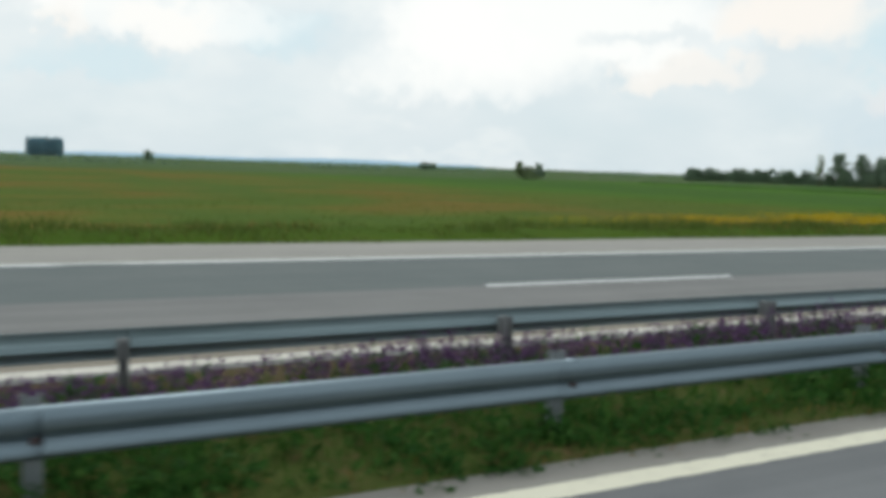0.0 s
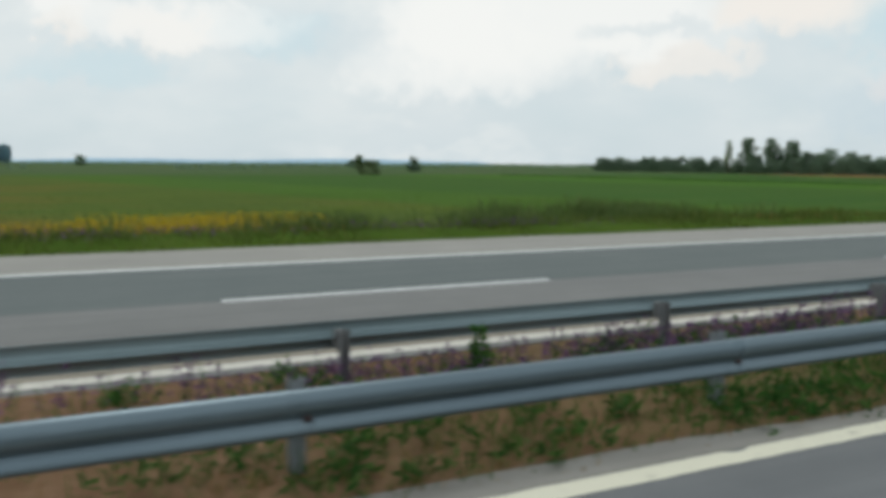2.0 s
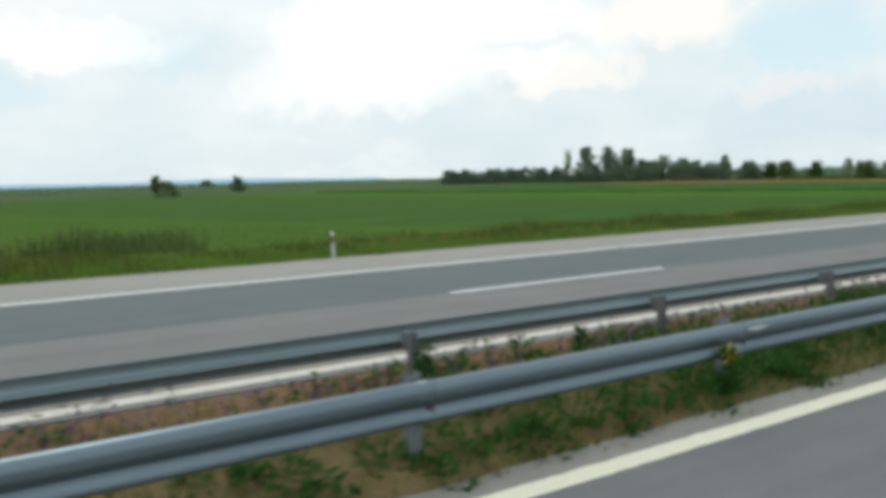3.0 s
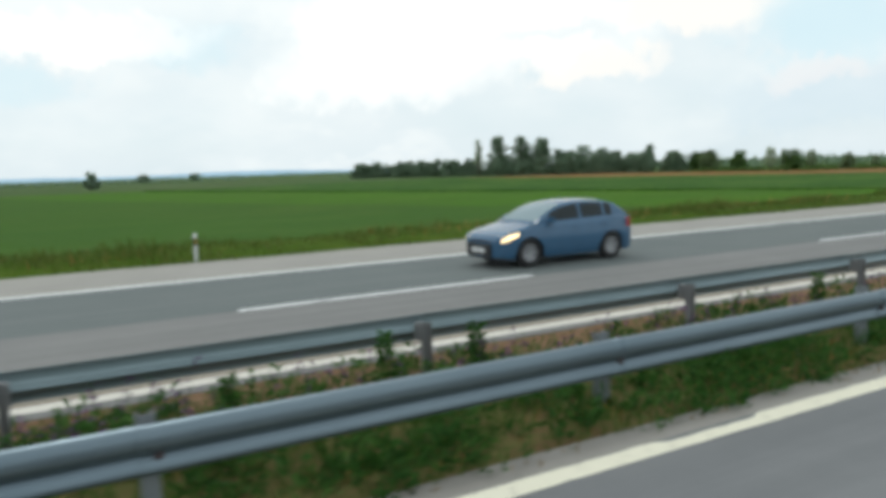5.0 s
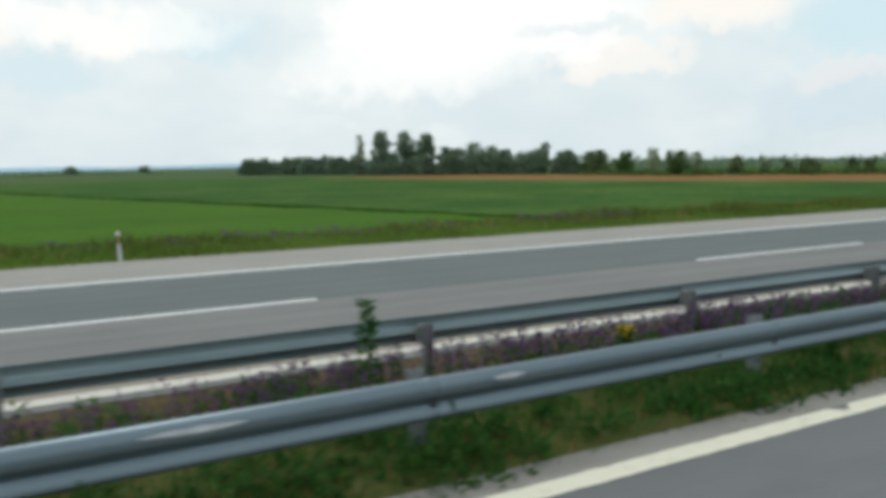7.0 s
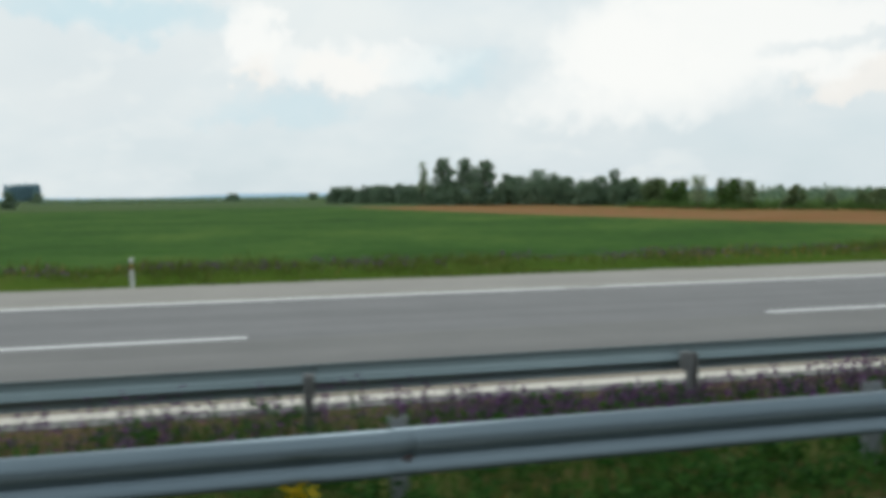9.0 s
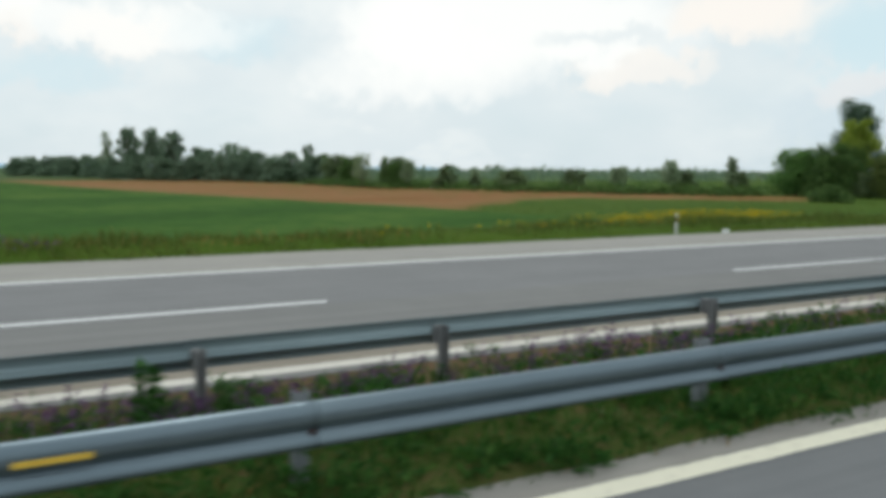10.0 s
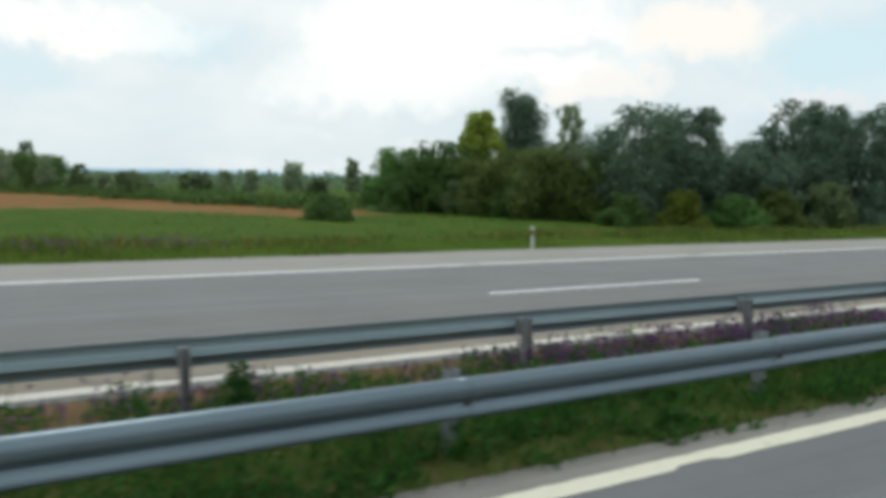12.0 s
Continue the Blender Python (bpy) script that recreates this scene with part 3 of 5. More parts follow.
def post_mesh(height, mat, w=0.06):
    """A C-shaped steel post, closed towards the beam."""
    d, th = 0.10, 0.006
    sec = [(-w, 0), (w, 0), (w, d), (w - 0.025, d), (w - 0.025, d - th), (w - th, d - th), (w - th, th), (-w + th, th), (-w + th, d - th), (-w + 0.025, d - th), (-w + 0.025, d), (-w, d)]
    n = len(sec)
    verts = [(x, y, z) for z in (-0.25, height) for x, y in sec]
    fs = [(i, (i + 1) % n, n + (i + 1) % n, n + i) for i in range(n)] + [tuple(range(n, 2 * n))]
    me = bpy.data.meshes.new("post")
    me.from_pydata(verts, [], fs)
    me.materials.append(mat)
    return me


def spacer_mesh(mat):
    bm = bmesh.new()
    box(bm, -0.055, 0.055, 0, 0.15, -0.10, 0.10, 0.012)
    me = bpy.data.meshes.new("spacer")
    bm.to_mesh(me)
    bm.free()
    me.materials.append(mat)
    return me


def bolt_mesh():
    bm = bmesh.new()
    bmesh.ops.create_cone(bm, segments=8, radius1=0.034, radius2=0.024, depth=0.022, cap_ends=True)
    bmesh.ops.rotate(bm, verts=bm.verts, matrix=Matrix.Rotation(radians(90), 3, "X"))
    me = bpy.data.meshes.new("bolt")
    bm.to_mesh(me)
    bm.free()
    me.materials.append(M_RUST)
    return me


def post_places(anchors, first, last):
    """Fills in posts about 4 m apart between known ones."""
    a = list(anchors)
    while a[0] > first:
        a.insert(0, a[0] - 4.0)
    while a[-1] < last:
        a.append(a[-1] + 4.0)
    xs = []
    for p, q in zip(a, a[1:]):
        n = max(1, round((q - p) / 4.0))
        xs += [p + (q - p) * k / n for k in range(n)]
    return xs + [a[-1]]


def rise(x, side):
    """The far rail was set a little higher on its last stretch."""
    return 0.05 * float(step(255, 285, x)) if side > 0 else 0.0


def guard_rail(y, ztop, side, anchors, seed, label):
    """side -1: the beam's waves face the camera's lane; +1: they face the other carriageway."""
    rnd = random.Random(seed)
    rail = tagged(empty("guard_rail", pose(0, y, 0)), label, "guard rail", group="median guard rails")
    xs = post_places(anchors, -12, 408)
    zc = ztop - 0.168
    mat = M_POST if side < 0 else M_POST_DARK
    post, spacer, bolt = post_mesh(ztop + 0.03, mat) if side < 0 else post_mesh(ztop - 0.055, mat, 0.045), spacer_mesh(mat), bolt_mesh()
    beams = {}
    for i, x in enumerate(xs):
        lean = rnd.gauss(0, 0.8)
        if i < len(xs) - 1:
            span = round(xs[i + 1] - x, 2)
            me = beams.setdefault(span, None) or beam_mesh(span, side)
            beams[span] = me
            b = new("beam", me)
            b.parent = rail
            b.matrix_basis = pose(x - 0.08, rnd.gauss(0, 0.004), zc + rise(x, side) + rnd.gauss(0, 0.003), rnd.gauss(0, 0.8), -math.degrees(math.atan2(rise(x + span, side) - rise(x, side), span)), 0)
        p = new("post", post)
        p.parent = rail
        off = -side * 0.125
        p.matrix_basis = pose(x, off, rise(x, side), 0, lean, 0 if side < 0 else 180)
        s = new("spacer", spacer)
        s.parent = rail
        s.matrix_basis = pose(x, 0.0, zc + rise(x, side), 0, 0, 0 if side < 0 else 180)
        k = new("bolt", bolt)
        k.parent = rail
        k.matrix_basis = pose(x + 0.03, side * 0.060 if side < 0 else -0.004, zc + rise(x, side) + (-0.040 if side < 0 else 0.0))
    return rail


NEAR_POSTS = [7.89, 11.8, 35.42, 47.38, 51.34, 63.59, 87.88, 91.77, 95.77, 139.37, 143.42, 155.9, 159.95, 168.19, 172.19, 184.15, 187.99, 196.18, 200.14, 204.11, 243.7, 251.7, 264.01, 276.2, 292.21, 296.2, 304.31, 322.9, 332.68]
FAR_POSTS = [4.5, 8.48, 12.5, 20.47, 24.43, 32.38, 36.37, 40.34, 44.24, 48.28, 52.27, 60.44, 64.54, 68.51, 72.35, 76.38, 80.38, 84.5, 88.95, 92.9, 96.87, 100.77, 134.56, 138.52, 142.56,
             146.69, 150.66, 155.16, 159.21, 163.25, 167.52, 171.49, 175.45, 181.2, 185.21, 189.1, 197.24, 201.2, 205.2, 209.18, 239.2, 243.15, 247.12, 251.12, 255.45, 259.4, 263.64, 267.67, 275.82, 278.36, 282.34,
             290.52, 294.5, 298.41, 302.63, 306.58, 310.58, 314.53, 318.82, 326.7, 330.92, 334.87]
rail_near = guard_rail(5.20, 0.728, -1, NEAR_POSTS, 21, "long galvanised W-beam guard rail at the edge of the median")
guard_rail(7.42, 0.714, 1, FAR_POSTS, 22, "long galvanised W-beam guard rail seen from behind")
for x, m, w in ((73.1, M_AMBER, 0.42), (274.6, M_AMBER, 0.45), (23.0, M_AMBER, 0.3)):
    bm = bmesh.new()
    box(bm, x - w / 2, x + w / 2, -0.098, -0.082, 0.728 - 0.168 + 0.028, 0.728 - 0.168 + 0.068, 0.004)
    part("reflector", bm, m, rail_near, "amber reflector strip on the front of the beam")
for x, w in ((194.4, 0.7), (243.4, 0.55), (92.0, 0.35), (196.9, 0.3)):
    rnd = random.Random(int(x))
    n = 9
    vs = [(x - w / 2 + w * i / n, -0.0945, 0.728 - 0.168 + 0.101 + s * (0.018 + 0.008 * rnd.random()) * math.sin(math.pi * (i + 0.5) / (n + 1))) for s in (-1, 1) for i in range(n + 1)]
    mesh_ob("scrape", vs, [(i, i + 1, n + 2 + i, n + 1 + i) for i in range(n)], M_SCUFF, rail_near)

# ---- delineator posts on the far verge ----


def delineator(x, y):
    d = tagged(empty("delineator_post", pose(x, y, float(ground_z(x, y)), 0, random.gauss(0, 2), 0)),
               "white plastic roadside delineator post with a black band", "delineator post", group="delineator posts on the verge")
    bm = bmesh.new()
    box(bm, -0.05, 0.05, -0.04, 0.04, -0.15, 0.48, 0.015)
    part("shaft", bm, M_PLASTIC, d)
    bm = bmesh.new()
    box(bm, -0.051, 0.051, -0.041, 0.041, 0.481, 0.66, 0.012)
    band = part("band", bm, M_BLACK, d, "black band")
    bm = bmesh.new()
    box(bm, -0.02, 0.02, -0.047, -0.041, 0.51, 0.63, 0.002)
    part("reflector", bm, M_AMBER, band)
    bm = bmesh.new()
    box(bm, -0.05, 0.05, -0.04, 0.04, 0.661, 0.78, 0.015)
    for v in bm.verts:
        if v.co.z > 0.74:
            v.co.z += v.co.y * 0.6
    part("cap", bm, M_PLASTIC, d)


for x in (-5.5, 43.9, 94.1, 143.1, 195.5, 243.0, 295.2, 345.4, 395.5):
    delineator(x, 21.1)

# ---- far hills, a pale line on the horizon ----
rnd = random.Random(8)
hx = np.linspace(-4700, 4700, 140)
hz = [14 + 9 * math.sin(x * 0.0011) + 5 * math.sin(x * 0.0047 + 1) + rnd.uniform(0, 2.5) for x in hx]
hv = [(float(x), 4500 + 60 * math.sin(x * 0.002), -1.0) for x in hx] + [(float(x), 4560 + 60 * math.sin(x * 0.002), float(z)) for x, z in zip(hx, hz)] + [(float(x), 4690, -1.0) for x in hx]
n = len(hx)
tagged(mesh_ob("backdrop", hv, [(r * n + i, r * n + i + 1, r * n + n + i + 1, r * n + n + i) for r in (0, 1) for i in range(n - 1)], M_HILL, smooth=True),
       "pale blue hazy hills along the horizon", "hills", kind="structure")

# ---- fields of standing crop ----


def crop_field(s0, s1, y0, y1, h, seed, label):
    """A crop standing h high between two skewed borders; it stops at a bank on the road's side."""
    rs = np.random.RandomState(seed)
    ns, nyy = int((s1 - s0) / 1.5), int((y1 - y0) / 2.5)
    S, Y = np.meshgrid(np.linspace(s0, s1, ns), np.linspace(y0, y1, nyy), indexing="ij")
    X = S - 0.33 * (Y - 21) + rs.normal(0, 0.15, S.shape)
    Z = ground_z(X, Y) + h * (0.15 + 0.85 * step(y0, y0 + 9, Y)) + rs.normal(0, h * 0.10, S.shape)
    Y = Y + rs.normal(0, 0.15, S.shape)
    top = np.stack([X, Y, Z], -1).reshape(-1, 3)
    fs = [(i * nyy + j, (i + 1) * nyy + j, (i + 1) * nyy + j + 1, i * nyy + j + 1) for i in range(ns - 1) for j in range(nyy - 1)]
    rim = [i * nyy for i in range(ns)] + [(ns - 1) * nyy + j for j in range(1, nyy)] + [i * nyy + nyy - 1 for i in range(ns - 2, -1, -1)] + [j for j in range(nyy - 2, 0, -1)]
    low = top[rim].copy()
    low[:, 2] -= h * 1.6
    base = len(top)
    k = len(rim)
    fs += [(rim[i], base + i, base + (i + 1) % k, rim[(i + 1) % k]) for i in range(k)]
    return tagged(mesh_ob("crop", np.concatenate([top, low]).tolist(), fs, M_CROPTOP, smooth=False), label, "crop", kind="stuff")


crop_field(231, 319, 34, 205, 0.22, 4, "dense bluish green crop standing in a field")

# ---- leaves, blades and flowers ----


def quads(centres, along, across, bend=None):
    """Vertices and faces of many small leaves: four corners each."""
    c, a, w = np.asarray(centres), np.asarray(along), np.asarray(across)
    v = np.stack([c - w * 0.55, c + w * 0.55, c + a + w * 0.35, c + a - w * 0.35], 1).reshape(-1, 3)
    i = np.arange(len(c))[:, None] * 4 + np.arange(4)[None, :]
    return v, i


def stuff(name, chunks, mat, label, category, kind="stuff", parent=None):
    vs, fs, off = [], [], 0
    for v, f in chunks:
        vs.append(v)
        fs.append(f + off)
        off += len(v)
    v, f = np.concatenate(vs), np.concatenate(fs)
    me = bpy.data.meshes.new(name)
    me.vertices.add(len(v))
    me.vertices.foreach_set("co", v.astype(np.float32).ravel())
    me.loops.add(f.size)
    me.loops.foreach_set("vertex_index", f.astype(np.int32).ravel())
    me.polygons.add(len(f))
    me.polygons.foreach_set("loop_start", np.arange(0, f.size, 4, dtype=np.int32))
    me.update(calc_edges=True)
    me.materials.append(mat)
    ob = new(name, me)
    ob.parent = parent
    if label:
        tagged(ob, label, category, kind=kind)
    return ob


def unit(v):
    return v / np.maximum(np.linalg.norm(v, axis=1, keepdims=True), 1e-9)


def clumps(rs, cx, cy, cz, radius, height, leaves, length, width):
    """Leafy weeds: leaves that spring from the clump's foot and spread outwards."""
    k = np.repeat(np.arange(len(cx)), leaves)
    n = len(k)
    ang = rs.uniform(0, 2 * np.pi, n)
    r = radius[k] * np.sqrt(rs.uniform(0, 1, n))
    hh = height[k] * rs.uniform(0, 1, n) ** 0.8 * (1 - 0.6 * (r / radius[k]) ** 2)
    c = np.stack([cx[k] + r * np.cos(ang), cy[k] + r * np.sin(ang), cz[k] + hh], 1)
    d = unit(np.stack([np.cos(ang) * 0.7, np.sin(ang) * 0.7, rs.uniform(-0.1, 1.1, n)], 1) + rs.normal(0, 0.35, (n, 3)))
    side = unit(np.cross(d, rs.normal(0, 1, (n, 3))))
    ln = length * rs.uniform(0.5, 1.3, n)[:, None]
    return quads(c, d * ln, side * width * rs.uniform(0.6, 1.4, n)[:, None])


def blades(rs, x, y, z, height, width):
    n = len(x)
    lean = rs.normal(0, 0.42, (n, 3))
    d = unit(np.stack([lean[:, 0], lean[:, 1], np.ones(n)], 1)) * (height * rs.uniform(0.5, 1.3, n))[:, None]
    ang = rs.uniform(0, np.pi, n)
    side = np.stack([np.cos(ang), np.sin(ang), np.zeros(n)], 1) * width
    return quads(np.stack([x, y, z], 1), d, side)


def spread(rs, x0, x1, y0, y1, per_m2, table, least=0.3):
    """Points whose density along the road follows a short table of (x, share)."""
    n = int((x1 - x0) * (y1 - y0) * per_m2)
    x, y = rs.uniform(x0, x1, n), rs.uniform(y0, y1, n)
    tx, tv = zip(*table)
    patch = np.sin(x * 1.7 + 2 * np.sin(y * 1.3 + x * 0.31)) * np.sin(x * 0.61 + y * 1.9) + 0.5 * np.sin(x * 3.1 + y * 2.7) * np.sin(y * 4.1 - x * 0.9)
    keep = rs.uniform(0, 1, n) < np.interp(x, tx, tv) * (least + (1 - least) * step(-0.45, 0.20, patch))
    return x[keep], y[keep]


PURPLE = [(-12, 1), (16, 1), (19.8, 1), (20.6, 0.25), (22.5, 0.15), (24, 0.1), (25.8, 0.1), (27, 0.9), (30, 0.7), (31.5, 0.25), (33, 0.12), (37, 0.03), (56, 0.02), (62, 0.6), (71.5, 0.6), (72, 0.1), (73.5, 0.1), (74.2, 0.6), (80, 0.9), (85, 0.2), (95, 0.08), (130, 0.15), (150, 0.06), (155.5, 0.05), (157, 0.35), (160, 0.3), (165, 0.3), (167.5, 0.45), (171, 0.5), (175, 0.35), (176.5, 0.9), (184, 1),
          (190, 0.6), (196, 0.5), (198, 0.9), (205, 0.7), (238, 0.7), (244, 0.35), (247.4, 0.4), (248, 1), (249, 1), (249.4, 0.6), (251, 1), (254, 0.7), (258, 0.5), (262, 0.5), (263.3, 1), (267, 1), (270, 0.7), (279, 0.5), (284, 0.1), (299, 0.1), (302, 0.15), (304, 1), (308, 1), (311, 0.45), (318, 0.5), (325, 0.2), (331, 0.2), (334, 0.2), (335, 0.9), (338.5, 0.9), (340, 0.6), (410, 0.7)]
GREEN_NEAR = [(-12, 0.8), (20, 1), (34, 0.7), (38, 0.02), (56, 0.015), (60, 0.5), (72, 0.9), (82, 0.9), (85, 0.35), (89, 0.5), (94, 0.9), (130, 1.2), (152, 0.9), (165, 1.2), (285, 1.4), (410, 1.5)]
GREEN_FAR = [(-12, 0.5), (19, 0.6), (20.4, 1.7), (21.6, 1.7), (22.0, 0.1), (22.8, 0.1), (23.1, 1.9), (24.7, 1.9), (25.3, 0.5), (28, 0.35), (31, 0.6), (33, 1.2), (35.8, 1.2), (36.8, 0.04), (56, 0.02), (62, 0.45), (71, 0.4), (72, 0.12), (74, 0.12), (76, 0.3), (86, 0.35), (94, 0.9), (100, 0.9), (135, 0.9), (137, 1.3), (141, 1.3), (142.5, 0.8), (150, 0.5), (152, 0.2), (155.5, 0.15), (158, 0.5), (164, 0.7), (165.2, 2.0), (167.2, 2.0), (167.8, 0.7), (174.6, 0.7), (175, 1.6), (176, 1.6), (176.6, 0.7),
             (240, 0.85), (285, 1.2), (292, 1.2), (300, 1.2), (322, 0.8), (325, 1.3), (329, 1.3), (332.4, 1.3), (332.8, 1.9), (334, 1.9), (334.6, 0.9), (410, 1)]
rs = np.random.RandomState(41)
chunks = []
for y0, y1, per, table, hgt, leaves in ((4.78, 5.3, 20, GREEN_NEAR, 0.12, 20), (5.0, 6.4, 14, GREEN_NEAR, 0.32, 31), (6.1, 7.8, 9, GREEN_FAR, 0.26, 26)):
    x, y = spread(rs, -12, 405, y0, y1, per, table)
    z = ground_z(x, y) - 0.01
    k = rs.uniform(0.5, 1.4, len(x))
    chunks.append(clumps(rs, x, y, z, 0.18 * k, hgt * k, leaves, 0.088, 0.031))
stuff("median_weeds", chunks, M_WEED, "dense dark green weeds growing on the median soil", "weeds")
chunks = []
for y0, y1, per, table, hgt in ((4.76, 5.4, 260, GREEN_NEAR, 0.13), (5.2, 6.4, 190, GREEN_NEAR, 0.24), (6.2, 7.7, 140, GREEN_FAR, 0.22)):
    x, y = spread(rs, -12, 405, y0, y1, per, table, 0.6)
    chunks.append(blades(rs, x, y, ground_z(x, y) - 0.01, np.full(len(x), hgt), 0.012))
stuff("median_grass", chunks, M_TURF, "tufts of green grass on the median", "grass")
x, y = spread(rs, -12, 405, 4.62, 5.5, 75, [(-12, 0.35), (34, 0.4), (56, 0.5), (90, 0.6), (140, 0.6), (152, 1), (166, 0.8), (180, 0.9), (184, 1.0), (193, 1.0), (197, 0.4), (210, 0.2), (285, 0.15), (405, 0.12)])
chunks = [blades(rs, x, y, ground_z(x, y) - 0.01, 0.12 + 0.10 * step(150, 156, x) * (1 - step(192, 197, x)), 0.015)]
x, y = spread(rs, -12, 405, 5.5, 8.1, 8, [(-12, 0.4), (405, 0.4)])
chunks.append(blades(rs, x, y, ground_z(x, y) - 0.01, np.full(len(x), 0.16), 0.012))
stuff("dry_grass", chunks, M_DRY, "dry brown grass along the asphalt edge", "grass")
x, y = spread(rs, -12, 405, 6.2, 7.65, 130, PURPLE, 0.45)
k = rs.uniform(0, 1, len(x)) < 0.4 + 0.6 * step(6.45, 6.95, y)
x, y = np.concatenate([x[k], rs.uniform(257.5, 261.3, 190)]), np.concatenate([y[k], rs.uniform(7.6, 8.4, 190)])
z = ground_z(x, y)
tallness = 0.85 + 0.35 * np.sin(x * 0.9 + np.sin(x * 0.37)) * np.sin(x * 0.23 + 1.0)
hgt = rs.uniform(0.18, 0.52, len(x)) * tallness * (1 - 0.15 * step(7.0, 7.6, y))
stem = blades(rs, x, y, z - 0.01, hgt, 0.012)
k = np.repeat(np.arange(len(x)), 6)
t01 = rs.uniform(0.45, 1.08, len(k))
c = np.stack([x[k] + rs.normal(0, 0.022, len(k)), y[k] + rs.normal(0, 0.022, len(k)), z[k] + hgt[k] * t01], 1)
d = unit(rs.normal(0, 0.6, (len(k), 3)) + np.array([0, 0, 0.7])) * 0.050
spikes = quads(c, d, unit(rs.normal(0, 1, (len(k), 3))) * 0.023)
stuff("purple_stems", [stem], M_WEED, "thin green stems of the purple wild flowers", "flowers")
stuff("purple_flowers", [spikes], M_PURPLE, "purple wild flower spikes between the guard rails", "flowers")

# tall single weeds that stand above the rails' feet


def tall_weed(x, y, h, seed, mat=None):
    rs = np.random.RandomState(seed)
    p = tagged(empty("tall_weed", pose(x, y, float(ground_z(x, y)))), "tall green leafy weed standing beside the guard rail", "weed", group="tall weeds on the median")
    n = int((330 if h < 0.9 else 210) * h)
    t = rs.uniform(0.08, 1, n)
    ang = rs.uniform(0, 2 * np.pi, n)
    r = (0.16 if h < 0.9 else 0.09) * h * (1.1 - t) + 0.03
    c = np.stack([r * np.cos(ang) * rs.uniform(0, 1, n), r * np.sin(ang) * rs.uniform(0, 1, n), t * h], 1)
    d = unit(np.stack([np.cos(ang), np.sin(ang), rs.uniform(-0.2, 0.8, n)], 1)) * rs.uniform(0.04, 0.10, n)[:, None]
    v, f = quads(c, d, unit(np.cross(d, rs.normal(0, 1, (n, 3)))) * 0.030)
    stuff("leaves", [(v, f)], M_WEED, "", "", parent=p)
    bm = bmesh.new()
    bmesh.ops.create_cone(bm, segments=6, radius1=0.014, radius2=0.005, depth=h, cap_ends=True, matrix=Matrix.Translation((0, 0, h / 2 - 0.02)))
    part("stem", bm, M_WEED, p)
    if mat:
        c = np.stack([rs.normal(0, 0.05, 30), rs.normal(0, 0.05, 30), h * rs.uniform(0.75, 1.05, 30)], 1)
        stuff("blossoms", [quads(c, unit(rs.normal(0, 1, (30, 3))) * 0.05, unit(rs.normal(0, 1, (30, 3))) * 0.04)], mat, "", "", parent=p)


for i, (x, y, h, m) in enumerate([(37.2, 6.9, 0.75, None), (31.5, 6.85, 0.68, None), (43.4, 6.9, 0.45, None), (47.9, 6.95, 0.5, None), (88.9, 6.9, 0.55, None), (91.1, 6.9, 0.42, None), (95.6, 5.0, 0.55, M_YELLOW),
                                  (91.4, 5.0, 0.5, M_YELLOW), (141.9, 6.9, 0.62, None), (143.0, 6.9, 0.6, None), (140.3, 6.9, 0.42, None), (320.5, 6.95, 0.6, None), (149.0, 6.9, 0.55, None), (165.9, 6.8, 0.75, None), (169.2, 6.6, 0.55, M_YELLOW), (196.4, 6.9, 0.98, None),
                                  (199.2, 6.3, 0.5, M_YELLOW), (201.3, 5.3, 0.4, M_YELLOW), (247.0, 4.95, 0.4, M_YELLOW), (275.3, 6.6, 0.7, None), (322.4, 7.0, 0.72, None), (323.9, 5.3, 0.5, M_YELLOW), (331.3, 6.8, 0.55, None),
                                  (76.5, 6.9, 0.98, None), (19.5, 6.9, 0.5, None), (61.8, 6.9, 0.6, None), (326.0, 6.9, 0.6, None), (166.4, 6.3, 0.75, None), (166.9, 6.5, 0.85, None), (167.3, 6.4, 0.5, None), (165.4, 6.4, 0.7, None), (166.1, 6.8, 0.6, None), (166.6, 6.85, 0.82, None), (167.1, 6.8, 0.6, None), (166.7, 6.35, 0.7, None), (166.2, 6.55, 0.62, None), (175.4, 6.8, 0.6, None), (175.8, 6.85, 0.5, None), (23.6, 6.7, 0.42, None), (25.6, 6.7, 0.5, None), (275.9, 6.5, 0.5, None)]):
    tall_weed(x, y, h, 60 + i, m)

# ---- verge on the far side ----
rs = np.random.RandomState(77)
n = 100000
x, y = rs.uniform(-30, 440, n), 20.88 + 4.6 * rs.uniform(0, 1, n) ** 1.2
tuft = 0.75 + 0.35 * np.sin(x * 0.8 + 1.7 * np.sin(y * 0.9)) + 0.35 * np.sin(x * 0.23 + y * 0.6) + 0.3 * np.sin(x * 2.1 + y * 1.3)
stuff("verge_grass", [blades(rs, x, y, ground_z(x, y) - 0.03, (0.12 + 0.17 * step(21.2, 23.0, y)) * np.clip(tuft, 0.25, 1.7), 0.035)], M_GRASS, "rough green grass on the far verge", "grass")
n = 6500
x, y = rs.uniform(-30, 440, n), 21.9 + 2.6 * rs.uniform(0, 1, n)
k = (np.sin(x * 0.35 + y) + np.sin(x * 0.11 - y * 0.7)) > 0.3
x, y = x[k], y[k]
xd, yd = rs.uniform(63.5, 70.0, 1700), rs.uniform(38, 41.5, 1700)
x, y = np.concatenate([x, xd]), np.concatenate([y, yd])
stuff("verge_dry_grass", [blades(rs, x, y, ground_z(x, y) - 0.02, np.full(len(x), 0.28), 0.03)], M_DRY, "dry stalks among the verge grass", "grass")
n = 44000
